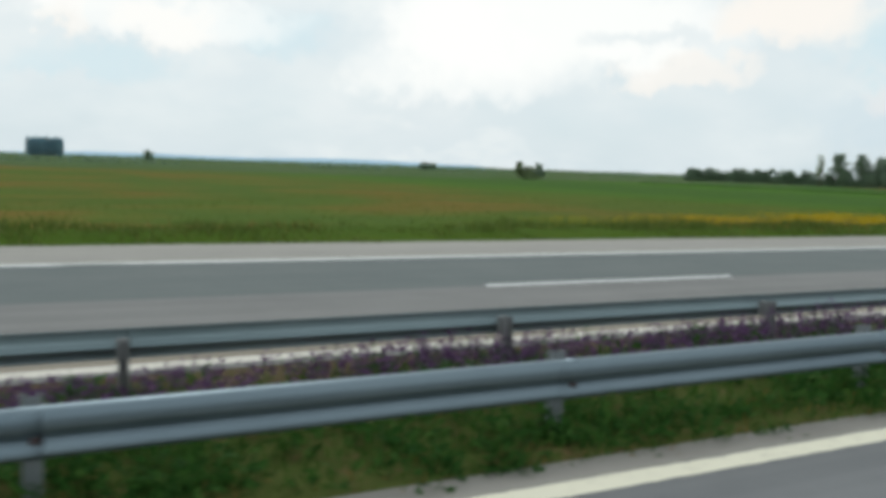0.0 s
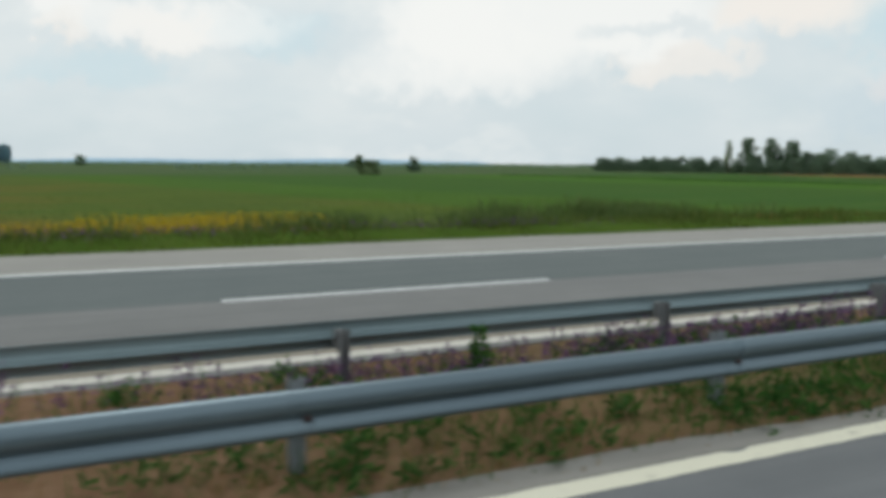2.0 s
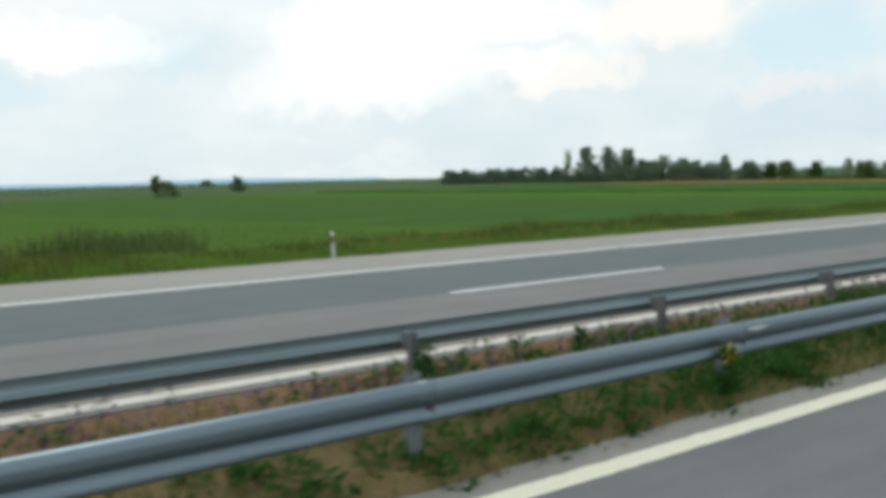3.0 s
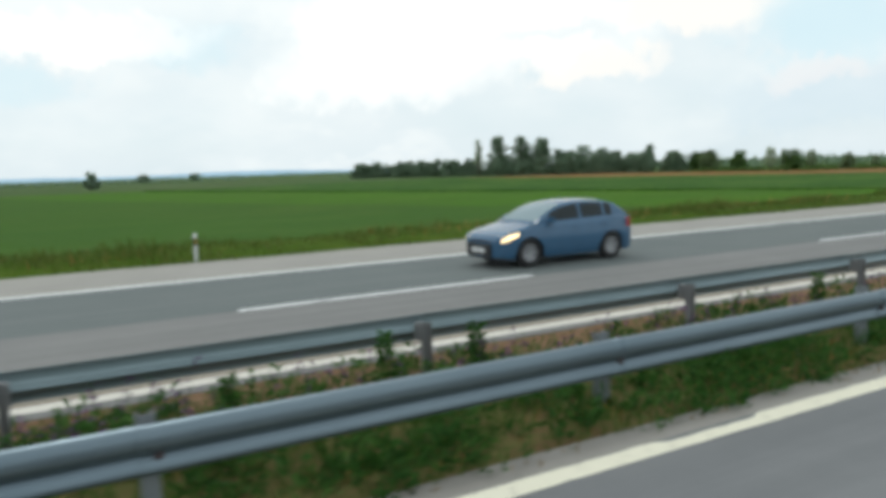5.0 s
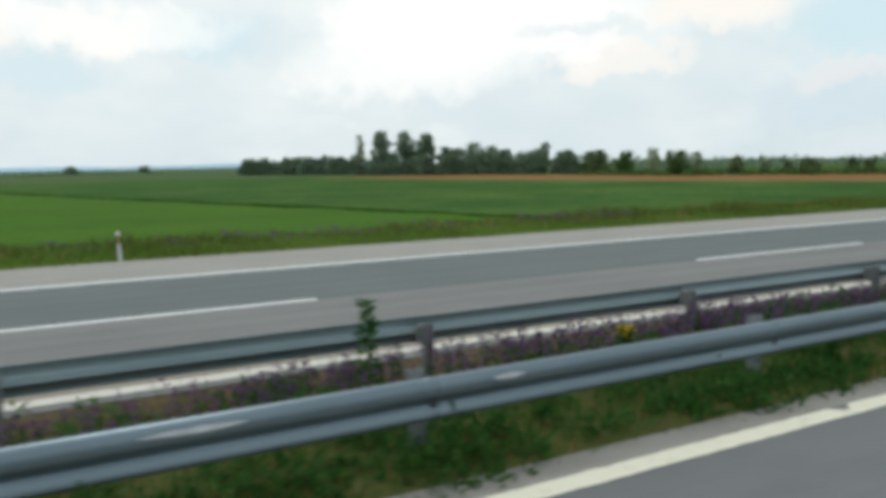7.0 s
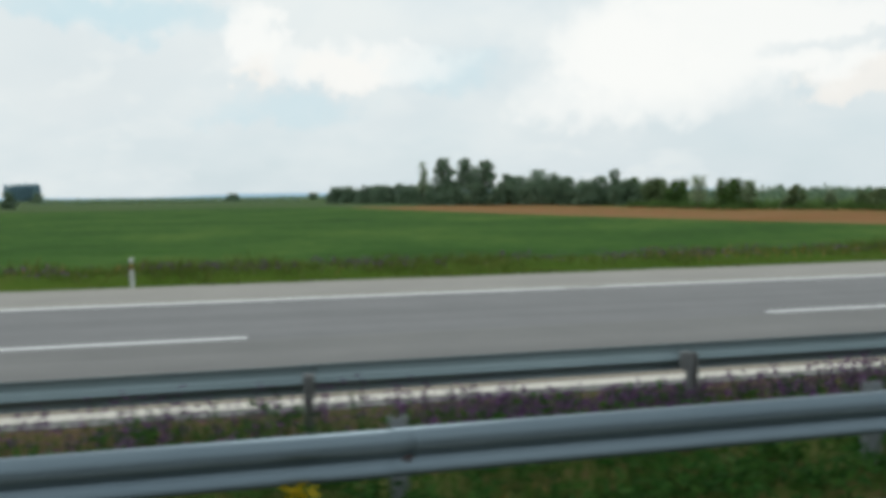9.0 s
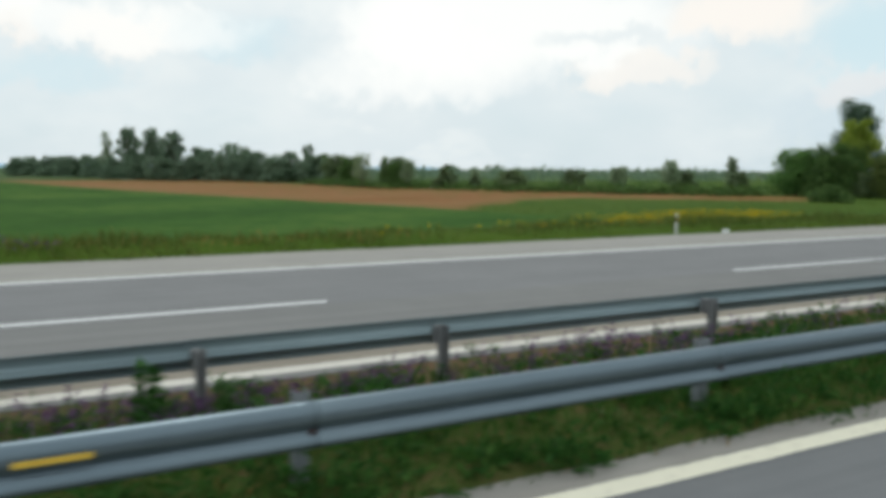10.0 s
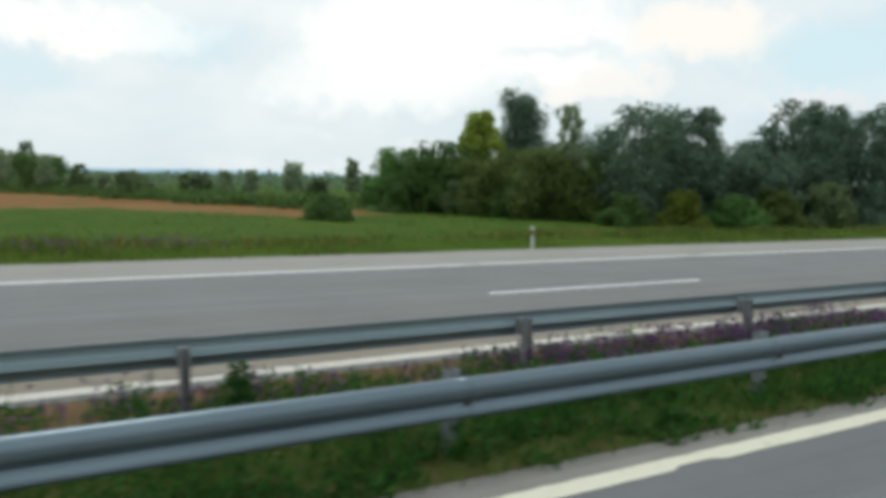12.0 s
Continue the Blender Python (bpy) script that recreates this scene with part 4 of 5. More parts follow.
x, y = rs.uniform(-60, 440, n), 34 + 60 * rs.uniform(0, 1, n) ** 1.8
lim = np.interp(x, [290, 310, 315, 332, 338, 345, 352, 366, 372], [62, 64, 70, 85, 84, 72, 60, 64, 120])
k = (x + 0.33 * (y - 21) < 120) | ((x + 0.33 * (y - 21) > 319) & (y < lim + rs.normal(0, 2.5, n)))
x, y = x[k], y[k]
stuff("meadow_grass", [blades(rs, x, y, ground_z(x, y) - 0.03, 0.17 - 0.08 * step(45, 85, y), 0.08)], M_GRASS, "tall meadow grass beside the fields", "grass")


def flower_patch(name, spots, mat, label, size, per):
    chunks = []
    for x0, x1, y0, y1, share in spots:
        n = int((x1 - x0) * (y1 - y0) * per * share)
        x, y = rs.uniform(x0, x1, n), rs.uniform(y0, y1, n)
        k = rs.uniform(0, 1, n) < 0.14 + 0.86 * (np.sin(x * 0.9 + 0.8 * np.sin(y * 3.1)) * np.sin(x * 0.37 + y * 1.1) + 0.35 * np.sin(x * 2.3 + y * 2.0) > -0.05)
        x, y = x[k], y[k]
        z = ground_z(x, y) + np.where(y > 30, rs.uniform(0.2, 0.62, len(x)), rs.uniform(0.15, 0.32, len(x)))
        chunks.append(quads(np.stack([x, y, z], 1), unit(rs.normal(0, 1, (len(x), 3)) + [0, 0, 0.5]) * size, unit(rs.normal(0, 1, (len(x), 3))) * size))
    stuff(name, chunks, mat, label, "flowers")


flower_patch("yellow_flowers", [(30, 46, 39.5, 45, 0.35), (41, 52, 40, 47, 1.0), (51, 62, 40, 46, 0.6), (57, 71, 41, 50, 1.35), (300, 306, 38, 42, 0.5), (309, 315.5, 40, 46, 1.0), (317, 328, 40.5, 47.5, 1.4), (284, 298, 22.4, 23.6, 0.15)],
             M_YELLOW, "yellow wild flowers in the meadow grass", 0.09, 26)
flower_patch("verge_purple_flowers", [(188, 214, 21.9, 23.2, 1), (236, 262, 21.9, 23.2, 0.9), (318, 338, 21.9, 23.2, 0.8), (52, 75, 21.9, 23.0, 0.7), (262, 275, 21.9, 23.2, 0.6)],
             M_PURPLE, "purple wild flowers in the verge grass", 0.06, 38)
n = 6500
x, y = rs.uniform(70, 96, n), rs.uniform(38, 48, n)
k = (np.sin(x * 0.62 + 0.9) + np.sin(x * 0.23 + y * 0.4) + 0.8 * np.sin(y * 0.55 + 1.0)) > rs.uniform(-0.9, 1.5, n)
k &= (x > 82) | (rs.uniform(0, 1, n) < 0.35)
hgt = (0.82 + 0.50 * step(80, 85, x)) * (1.0 + 0.35 * np.sin(x * 0.7 + 1.0) * np.sin(x * 0.31)) * (1 - 0.35 * step(90, 95, x)) * (0.6 + 0.4 * step(70, 78, x))
chunks = [blades(rs, x[k], y[k], ground_z(x[k], y[k]) - 0.05, hgt[k], 0.06)]
n = 3600
x, y = rs.uniform(58, 84, n), rs.uniform(22.8, 26, n)
k = (np.sin(x * 0.9) + np.sin(x * 0.41 + y)) > rs.uniform(-0.4, 1.4, n)
chunks.append(blades(rs, x[k], y[k], ground_z(x[k], y[k]) - 0.03, np.full(k.sum(), 0.62), 0.04))
stuff("reeds", chunks, M_REED, "loose clumps of tall olive reeds and weeds in the meadow", "reeds")

# ---- trees and bushes ----
M_LEAF_BRIGHT = leaf_mat("bright yellow green leaves", (0.20, 0.27, 0.04), (0.36, 0.45, 0.08), (0.47, 0.53, 0.14))
M_LEAF_FRESH = leaf_mat("fresh green leaves", (0.08, 0.18, 0.05), (0.145, 0.28, 0.08), (0.22, 0.35, 0.11))
M_LEAF_OLIVE = leaf_mat("olive brown leaves", (0.075, 0.115, 0.035), (0.13, 0.175, 0.05), (0.19, 0.23, 0.075))
M_LEAF_PALE = leaf_mat("pale airy leaves", (0.18, 0.25, 0.14), (0.28, 0.36, 0.21), (0.36, 0.43, 0.27))
# the windbreak's blue air haze is painted as leaf colour
M_LEAF_HAZE = leaf_mat("distant leaves, haze painted in", (0.24, 0.40, 0.47), (0.29, 0.46, 0.53), (0.33, 0.50, 0.57))


def tube(bm, points, radii, sides=7):
    rings = []
    for i, (p, r) in enumerate(zip(points, radii)):
        p = Vector(p)
        q = Vector(points[min(i + 1, len(points) - 1)]) - Vector(points[max(i - 1, 0)])
        a = q.normalized().orthogonal()
        b = q.normalized().cross(a)
        rings.append([bm.verts.new(p + (a * math.cos(2 * math.pi * k / sides) + b * math.sin(2 * math.pi * k / sides)) * r) for k in range(sides)])
    for u, w in zip(rings, rings[1:]):
        for k in range(sides):
            bm.faces.new((u[k], u[(k + 1) % sides], w[(k + 1) % sides], w[k]))
    bm.faces.new(rings[-1])


def tree(x, y, h, r, style, mat, seed, leaves, size, label, name="tree", category="tree", group="trees beside the fields"):
    """style: round, high (bare foot), tall, open, bush."""
    rs, rnd = np.random.RandomState(seed), random.Random(seed)
    t = tagged(empty(name, pose(x, y, float(ground_z(x, y)), 0, 0, rnd.uniform(0, 360))), label, category, group=group)
    low = {"round": 0.08, "high": 0.33, "tall": 0.08, "open": 0.30, "bush": 0.0}[style]
    count = {"round": 34, "high": 38, "tall": 20, "open": 44, "bush": 18}[style]
    blobs = []
    for i in range(count):
        f = (i + 0.5) / count
        zc = h * (low + (0.93 - low) * f)
        if style in ("round", "high"):
            reach = r * (0.52 + 0.48 * math.sin(math.pi * min(1, 0.22 + 0.70 * f)))
        elif style == "tall":
            reach = r * (0.75 + 0.25 * math.sin(math.pi * f))
        elif style == "open":
            reach = r * (0.95 - 0.35 * f)
        else:
            reach = r * (1.0 - 0.55 * f)
        a = i * 2.4 + rnd.uniform(-0.5, 0.5)
        wide = style in ("round", "high", "bush")
        off = reach * rnd.uniform(0.2, 0.95 if wide else 0.62)
        br = reach * (rnd.uniform(0.26, 0.56) if wide else rnd.uniform(0.42, 0.68)) * {"open": 0.6, "tall": 1.0}.get(style, 1.0)
        blobs.append((off * math.cos(a), off * math.sin(a), zc, br, br * rnd.uniform(0.6, 0.95) * (1.25 if style == "tall" else 1)))
    blobs = np.array(blobs)
    w = blobs[:, 3] ** 2
    k = rs.choice(len(blobs), leaves, p=w / w.sum())
    dvec = unit(rs.normal(0, 1, (leaves, 3)))
    rad = rs.uniform(0.02, 1.0, leaves) ** 0.42 * (1 + 0.13 * rs.normal(0, 1, leaves))
    b = blobs[k]
    c = np.stack([b[:, 0] + dvec[:, 0] * rad * b[:, 3], b[:, 1] + dvec[:, 1] * rad * b[:, 3], b[:, 2] + dvec[:, 2] * rad * b[:, 4]], 1)
    if style != "tall":
        c[:, 2] *= h / max(h * 0.6, float(np.percentile(c[:, 2], 99.3)))
    c[:, 2] = np.clip(c[:, 2], 0.05, h * 1.02)
    nrm = unit(0.8 * dvec + np.array([0, 0, 0.3]) + rs.normal(0, 0.6, (leaves, 3)))
    al = unit(np.cross(nrm, rs.normal(0, 1, (leaves, 3))))
    ac = np.cross(nrm, al)
    s = size * rs.uniform(0.55, 1.35, leaves)[:, None]
    stuff("crown", [quads(c - al * s / 2, al * s, ac * s * 0.8)], mat, "", "", parent=t)
    bm = bmesh.new()
    tr = max(0.05, h * 0.018) * (0.55 if style == "open" else 1)
    wob = [(rnd.gauss(0, 0.03) * h * f, rnd.gauss(0, 0.03) * h * f, h * f * 0.8 - 0.1) for f in (0, 0.2, 0.45, 0.7, 1.0)]
    tube(bm, wob, [tr * 1.35, tr, tr * 0.8, tr * 0.5, tr * 0.15])
    for bb in blobs[::2]:
        f = min(3, max(1, int(bb[2] / h * 4)))
        p0 = Vector(wob[f])
        p1 = Vector(bb[:3])
        tube(bm, [p0, p0.lerp(p1, 0.5) + Vector((0, 0, -0.04 * h)), p1], [tr * 0.45, tr * 0.3, tr * 0.08], 5)
    part("trunk", bm, M_BARK, t, smooth=True)
    return t


def at(x, y, top):
    return top - float(ground_z(x, y))


ROUND, TALL = "leafy green broadleaf tree with an uneven crown", "tall slender dark green poplar tree"
BUSH, OPEN = "low dense dull green bush at a field edge", "thin open-crowned tree with sparse foliage"
near_trees = [(383.8, 75, 13.3, 3.2, "tall", M_LEAF_BLUE, TALL), (373.6, 67.8, 9.3, 2.0, "high", M_LEAF_BRIGHT, "yellow-green broadleaf tree beside a dark poplar"), (365.8, 71, 5.3, 2.7, "round", M_LEAF_FRESH, ROUND),
              (370.2, 68, 6.0, 3.4, "round", M_LEAF, ROUND), (372.0, 51.5, 8.9, 2.2, "open", M_LEAF_PALE, OPEN), (370.9, 52, 4.9, 2.8, "round", M_LEAF_OLIVE, ROUND), (376.7, 47, 8.9, 3.7, "round", M_LEAF_BLUE, ROUND),
              (381.2, 46, 8.7, 2.3, "round", M_LEAF_BLUE, ROUND), (391.4, 48, 6.3, 2.4, "round", M_LEAF_BLUE, ROUND), (393.3, 44.5, 10.0, 2.9, "round", M_LEAF_BLUE, ROUND), (399.4, 44, 9.9, 2.9, "round", M_LEAF_BLUE, ROUND),
              (405.5, 43, 10.5, 3.2, "round", M_LEAF_BLUE, ROUND), (412, 42, 10.5, 3.3, "round", M_LEAF, ROUND), (387.0, 44.0, 5.5, 2.6, "round", M_LEAF_BLUE, ROUND), (374, 60, 5.5, 2.8, "round", M_LEAF_OLIVE, ROUND), (369.0, 59, 4.4, 2.6, "round", M_LEAF_OLIVE, ROUND), (377.0, 52, 5.0, 2.8, "round", M_LEAF, ROUND), (366.5, 66, 4.4, 2.4, "round", M_LEAF, ROUND),
              (378, 56, 5.4, 2.8, "round", M_LEAF, ROUND), (381, 66, 6.5, 3.0, "round", M_LEAF_BLUE, ROUND)]
back_trees = [(388, 58, 7.0, 3.0, "round", M_LEAF_BLUE, ROUND), (398, 54, 7.0, 3.0, "round", M_LEAF_BLUE, ROUND),
              (408, 53, 10.5, 3.6, "round", M_LEAF_BLUE, ROUND), (420, 44, 10.5, 3.5, "round", M_LEAF_BLUE, ROUND), (392, 68, 8.5, 3.4, "round", M_LEAF_BLUE, ROUND), (404, 66, 7.5, 3.2, "round", M_LEAF_BLUE, ROUND),
              (430, 46, 11, 3.8, "round", M_LEAF_BLUE, ROUND)]
for i, (x, y, top, r, style, m, label) in enumerate(near_trees + back_trees):
    tree(x, y, at(x, y, top), r * (1.32 if style == "round" else 1.1), style, m, 100 + i, {"open": 2000, "tall": 16000}.get(style, 9200), 0.24, label, group="trees of the roadside grove")
for i, (x, y, top, r, m) in enumerate([(371.5, 44, 1.5, 2.0, M_LEAF), (375.5, 42, 1.9, 2.2, M_LEAF_YELLOW), (380.5, 41, 1.6, 2.4, M_LEAF_FRESH), (385.5, 41, 2.2, 2.6, M_LEAF_OLIVE), (391, 40, 2.8, 2.8, M_LEAF_GREY), (397, 39.5, 3.0, 2.8, M_LEAF_BLUE),
                                       (403.5, 39, 3.2, 2.8, M_LEAF), (410, 38.5, 3.2, 2.8, M_LEAF), (367.5, 62, 2.2, 2.4, M_LEAF_GREY), (362.5, 66, 1.8, 2.0, M_LEAF), (352.3, 56, 0.9, 2.6, M_LEAF), (369, 55, 2.0, 2.3, M_LEAF),
                                       (417, 38.5, 3.4, 2.8, M_LEAF_BLUE)]):
    tree(x, y, at(x, y, top), r, "bush", m, 150 + i, 4500, 0.2, "leafy green bush at the foot of the grove", "bush", "bush", "bushes of the roadside grove")
mid_trees = [(365.1, 81.7, 4.3, 1.6, "open", M_LEAF_GREY, OPEN), (360.8, 89.8, 4.0, 2.5, "open", M_LEAF_GREY, OPEN), (353.8, 94, 2.7, 1.9, "open", M_LEAF_GREY, OPEN), (350.7, 100, 2.1, 1.9, "bush", M_LEAF_GREY, BUSH),
             (344.7, 110, 2.3, 2.0, "round", M_LEAF_GREY, ROUND), (336.6, 140, 4.7, 3.4, "round", M_LEAF, ROUND), (330.4, 143, 5.5, 3.4, "open", M_LEAF_GREY, OPEN), (334.7, 142, 4.8, 1.5, "open", M_LEAF_GREY, OPEN),
             (336.2, 134, 4.3, 2.4, "open", M_LEAF_GREY, OPEN), (340.3, 126, 3.2, 2.7, "bush", M_LEAF_GREY, BUSH), (345.5, 111.7, 2.5, 1.7, "open", M_LEAF_GREY, OPEN), (353.7, 106, 2.5, 2.0, "bush", M_LEAF_GREY, BUSH),
             (358.0, 98, 2.9, 1.9, "open", M_LEAF_GREY, OPEN), (333, 156, 5.0, 3.0, "round", M_LEAF, ROUND), (364, 90, 2.2, 2.2, "bush", M_LEAF_GREY, BUSH), (369, 84, 2.6, 2.4, "bush", M_LEAF_GREY, BUSH),
             (348, 118, 1.9, 2.0, "bush", M_LEAF_GREY, BUSH), (343, 120, 2.2, 1.8, "open", M_LEAF_GREY, OPEN)]
for i, (x, y, top, r, style, m, label) in enumerate(mid_trees):
    tree(x, y, at(x, y, top), r, style, M_LEAF_PALE if style == "open" else m, 200 + i, 750 if style == "open" else 2400, 0.32, label, "bush" if style == "bush" else "tree", "bush" if style == "bush" else "tree", "trees along the ploughed field")
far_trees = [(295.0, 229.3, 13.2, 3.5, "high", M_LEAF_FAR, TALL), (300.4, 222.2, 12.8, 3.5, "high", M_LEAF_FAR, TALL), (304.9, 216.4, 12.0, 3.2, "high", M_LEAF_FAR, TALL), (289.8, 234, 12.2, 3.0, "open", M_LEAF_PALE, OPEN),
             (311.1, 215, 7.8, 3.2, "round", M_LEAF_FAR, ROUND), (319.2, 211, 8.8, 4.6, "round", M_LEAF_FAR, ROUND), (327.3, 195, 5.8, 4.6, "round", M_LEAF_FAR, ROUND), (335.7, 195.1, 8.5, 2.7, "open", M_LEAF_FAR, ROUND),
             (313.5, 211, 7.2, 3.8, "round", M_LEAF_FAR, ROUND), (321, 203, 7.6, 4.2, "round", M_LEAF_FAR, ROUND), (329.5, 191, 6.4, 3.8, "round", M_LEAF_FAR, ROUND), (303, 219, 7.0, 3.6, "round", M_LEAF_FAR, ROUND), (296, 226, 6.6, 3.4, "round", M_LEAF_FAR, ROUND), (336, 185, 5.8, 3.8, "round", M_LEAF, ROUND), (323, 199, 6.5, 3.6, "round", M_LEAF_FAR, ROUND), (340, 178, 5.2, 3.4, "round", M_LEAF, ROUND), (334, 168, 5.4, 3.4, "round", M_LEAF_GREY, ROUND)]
# second bush: its paler M_LEAF_GREY stands in for haze over it
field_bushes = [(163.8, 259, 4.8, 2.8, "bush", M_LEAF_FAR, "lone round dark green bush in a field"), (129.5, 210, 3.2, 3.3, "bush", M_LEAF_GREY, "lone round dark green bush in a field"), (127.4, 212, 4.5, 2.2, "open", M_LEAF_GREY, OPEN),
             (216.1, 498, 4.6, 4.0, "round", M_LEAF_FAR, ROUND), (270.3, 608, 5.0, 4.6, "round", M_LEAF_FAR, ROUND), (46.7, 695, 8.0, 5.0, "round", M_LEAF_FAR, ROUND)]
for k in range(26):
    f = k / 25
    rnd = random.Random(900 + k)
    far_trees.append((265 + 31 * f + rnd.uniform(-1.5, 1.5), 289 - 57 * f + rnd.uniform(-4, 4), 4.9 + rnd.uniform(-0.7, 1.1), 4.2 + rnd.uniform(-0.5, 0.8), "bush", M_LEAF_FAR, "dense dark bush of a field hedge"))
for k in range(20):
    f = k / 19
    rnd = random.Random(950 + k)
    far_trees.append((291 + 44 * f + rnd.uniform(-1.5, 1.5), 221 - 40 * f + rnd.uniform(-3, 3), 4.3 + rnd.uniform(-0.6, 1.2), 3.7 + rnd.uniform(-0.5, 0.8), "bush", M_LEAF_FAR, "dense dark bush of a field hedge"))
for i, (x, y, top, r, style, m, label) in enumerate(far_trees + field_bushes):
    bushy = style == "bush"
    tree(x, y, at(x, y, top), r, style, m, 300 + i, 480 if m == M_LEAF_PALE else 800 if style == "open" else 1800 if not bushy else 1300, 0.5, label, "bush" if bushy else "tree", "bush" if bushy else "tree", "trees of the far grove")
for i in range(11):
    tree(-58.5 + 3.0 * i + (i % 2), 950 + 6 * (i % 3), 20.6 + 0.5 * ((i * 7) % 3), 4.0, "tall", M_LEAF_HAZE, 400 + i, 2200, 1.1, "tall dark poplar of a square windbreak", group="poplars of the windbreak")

# low scrub along the far edge of the ploughed field
rs = np.random.RandomState(480)
n = 230
yy = rs.uniform(72, 165, n)
xx = 375 - 0.33 * (yy - 21) + rs.normal(0, 2.2, n)
k = rs.uniform(0.5, 1.5, n)
stuff("scrub", [clumps(rs, xx, yy, ground_z(xx, yy) - 0.05, 1.5 * k, 1.3 * k, 45, 0.4, 0.3)], M_LEAF, "low dull green scrub along the ploughed field", "scrub")

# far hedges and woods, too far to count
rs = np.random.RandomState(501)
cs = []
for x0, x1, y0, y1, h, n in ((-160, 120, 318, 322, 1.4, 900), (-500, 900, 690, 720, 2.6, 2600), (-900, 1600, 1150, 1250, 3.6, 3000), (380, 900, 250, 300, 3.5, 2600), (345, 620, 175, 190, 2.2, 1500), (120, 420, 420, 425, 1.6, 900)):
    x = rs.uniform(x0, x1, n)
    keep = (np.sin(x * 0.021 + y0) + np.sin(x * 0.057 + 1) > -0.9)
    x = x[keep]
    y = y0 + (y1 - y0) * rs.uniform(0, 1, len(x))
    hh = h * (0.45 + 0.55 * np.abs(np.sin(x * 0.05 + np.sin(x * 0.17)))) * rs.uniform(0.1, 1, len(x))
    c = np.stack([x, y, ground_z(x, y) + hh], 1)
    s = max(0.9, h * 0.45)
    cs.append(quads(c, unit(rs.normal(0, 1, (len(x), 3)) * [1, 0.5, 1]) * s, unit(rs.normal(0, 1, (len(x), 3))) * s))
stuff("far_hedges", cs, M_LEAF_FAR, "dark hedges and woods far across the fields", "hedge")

# ---- litter on the verge ----


def crumpled_bag(x, y, size, seed):
    rnd = random.Random(seed)
    bm = bmesh.new()
    bmesh.ops.create_icosphere(bm, subdivisions=3, radius=size)
    for v in bm.verts:
        f = 1 + 0.28 * math.sin(v.co.x * 40 + seed) * math.sin(v.co.y * 34 + 2) + rnd.uniform(-0.09, 0.09)
        v.co = Vector((v.co.x * 1.35 * f, v.co.y * f, max(v.co.z * 0.75 * f, -size * 0.35)))
    p = tagged(empty("plastic_bag", pose(x, y, float(ground_z(x, y)) + size * 0.4)), "crumpled white plastic bag lying at the road edge", "litter")
    part("film", bm, M_BAG, p)


M_BAG = plain("white plastic film", (0.72, 0.74, 0.74), 0.4, 0, 0.08, 9)
crumpled_bag(297.7, 21.05, 0.12, 5)

# ---- two cars in the far slow lane ----


def car_paint(name, col):
    m, t, b = material(name, 0.13, 0.0, 0.38)
    n = noise_node(t, coords(t), 3.0, 4.0)
    t.links.new(ramp_node(t, n, [(0.3, [c * 0.92 for c in col]), (0.7, [c * 1.06 for c in col])]), b.inputs["Base Color"])
    b.inputs["Coat Weight"].default_value = 0.2
    return m


M_GLASS, _, gb = material("dark car window glass", 0.06, 0, 0.22)
gb.inputs["Base Color"].default_value = (0.02, 0.028, 0.032, 1)
# light blue base colour imitates the sky mirrored in the glass
M_SCREEN, _, gb2 = material("windscreen glass with sky tint painted in", 0.05)
gb2.inputs["Base Color"].default_value = (0.17, 0.25, 0.28, 1)
M_TYRE = plain("tyre rubber", (0.022, 0.022, 0.024), 0.85)
M_RIM = plain("silver wheel rim", (0.38, 0.39, 0.41), 0.35, 0.7)
M_LAMP = plain("clear headlamp", (0.75, 0.74, 0.68), 0.15)
M_TAIL = plain("red tail lamp", (0.35, 0.02, 0.03), 0.25)
M_PLATE = plain("plain white plate", (0.7, 0.7, 0.7), 0.5)
M_LIT = bpy.data.materials.new("lit warm headlamp")
M_LIT.use_nodes = True
lb = M_LIT.node_tree.nodes["Principled BSDF"]
lb.inputs["Base Color"].default_value = (0.8, 0.7, 0.5, 1)
lb.inputs["Emission Color"].default_value = (1.0, 0.72, 0.36, 1)
lb.inputs["Emission Strength"].default_value = 1.8


def grid_faces(bm, rows, closed=False):
    vs = [[bm.verts.new(p) for p in row] for row in rows]
    for a, b in zip(vs, vs[1:]):
        for k in range(len(a) - 1):
            bm.faces.new((a[k], a[k + 1], b[k + 1], b[k]))
    return vs


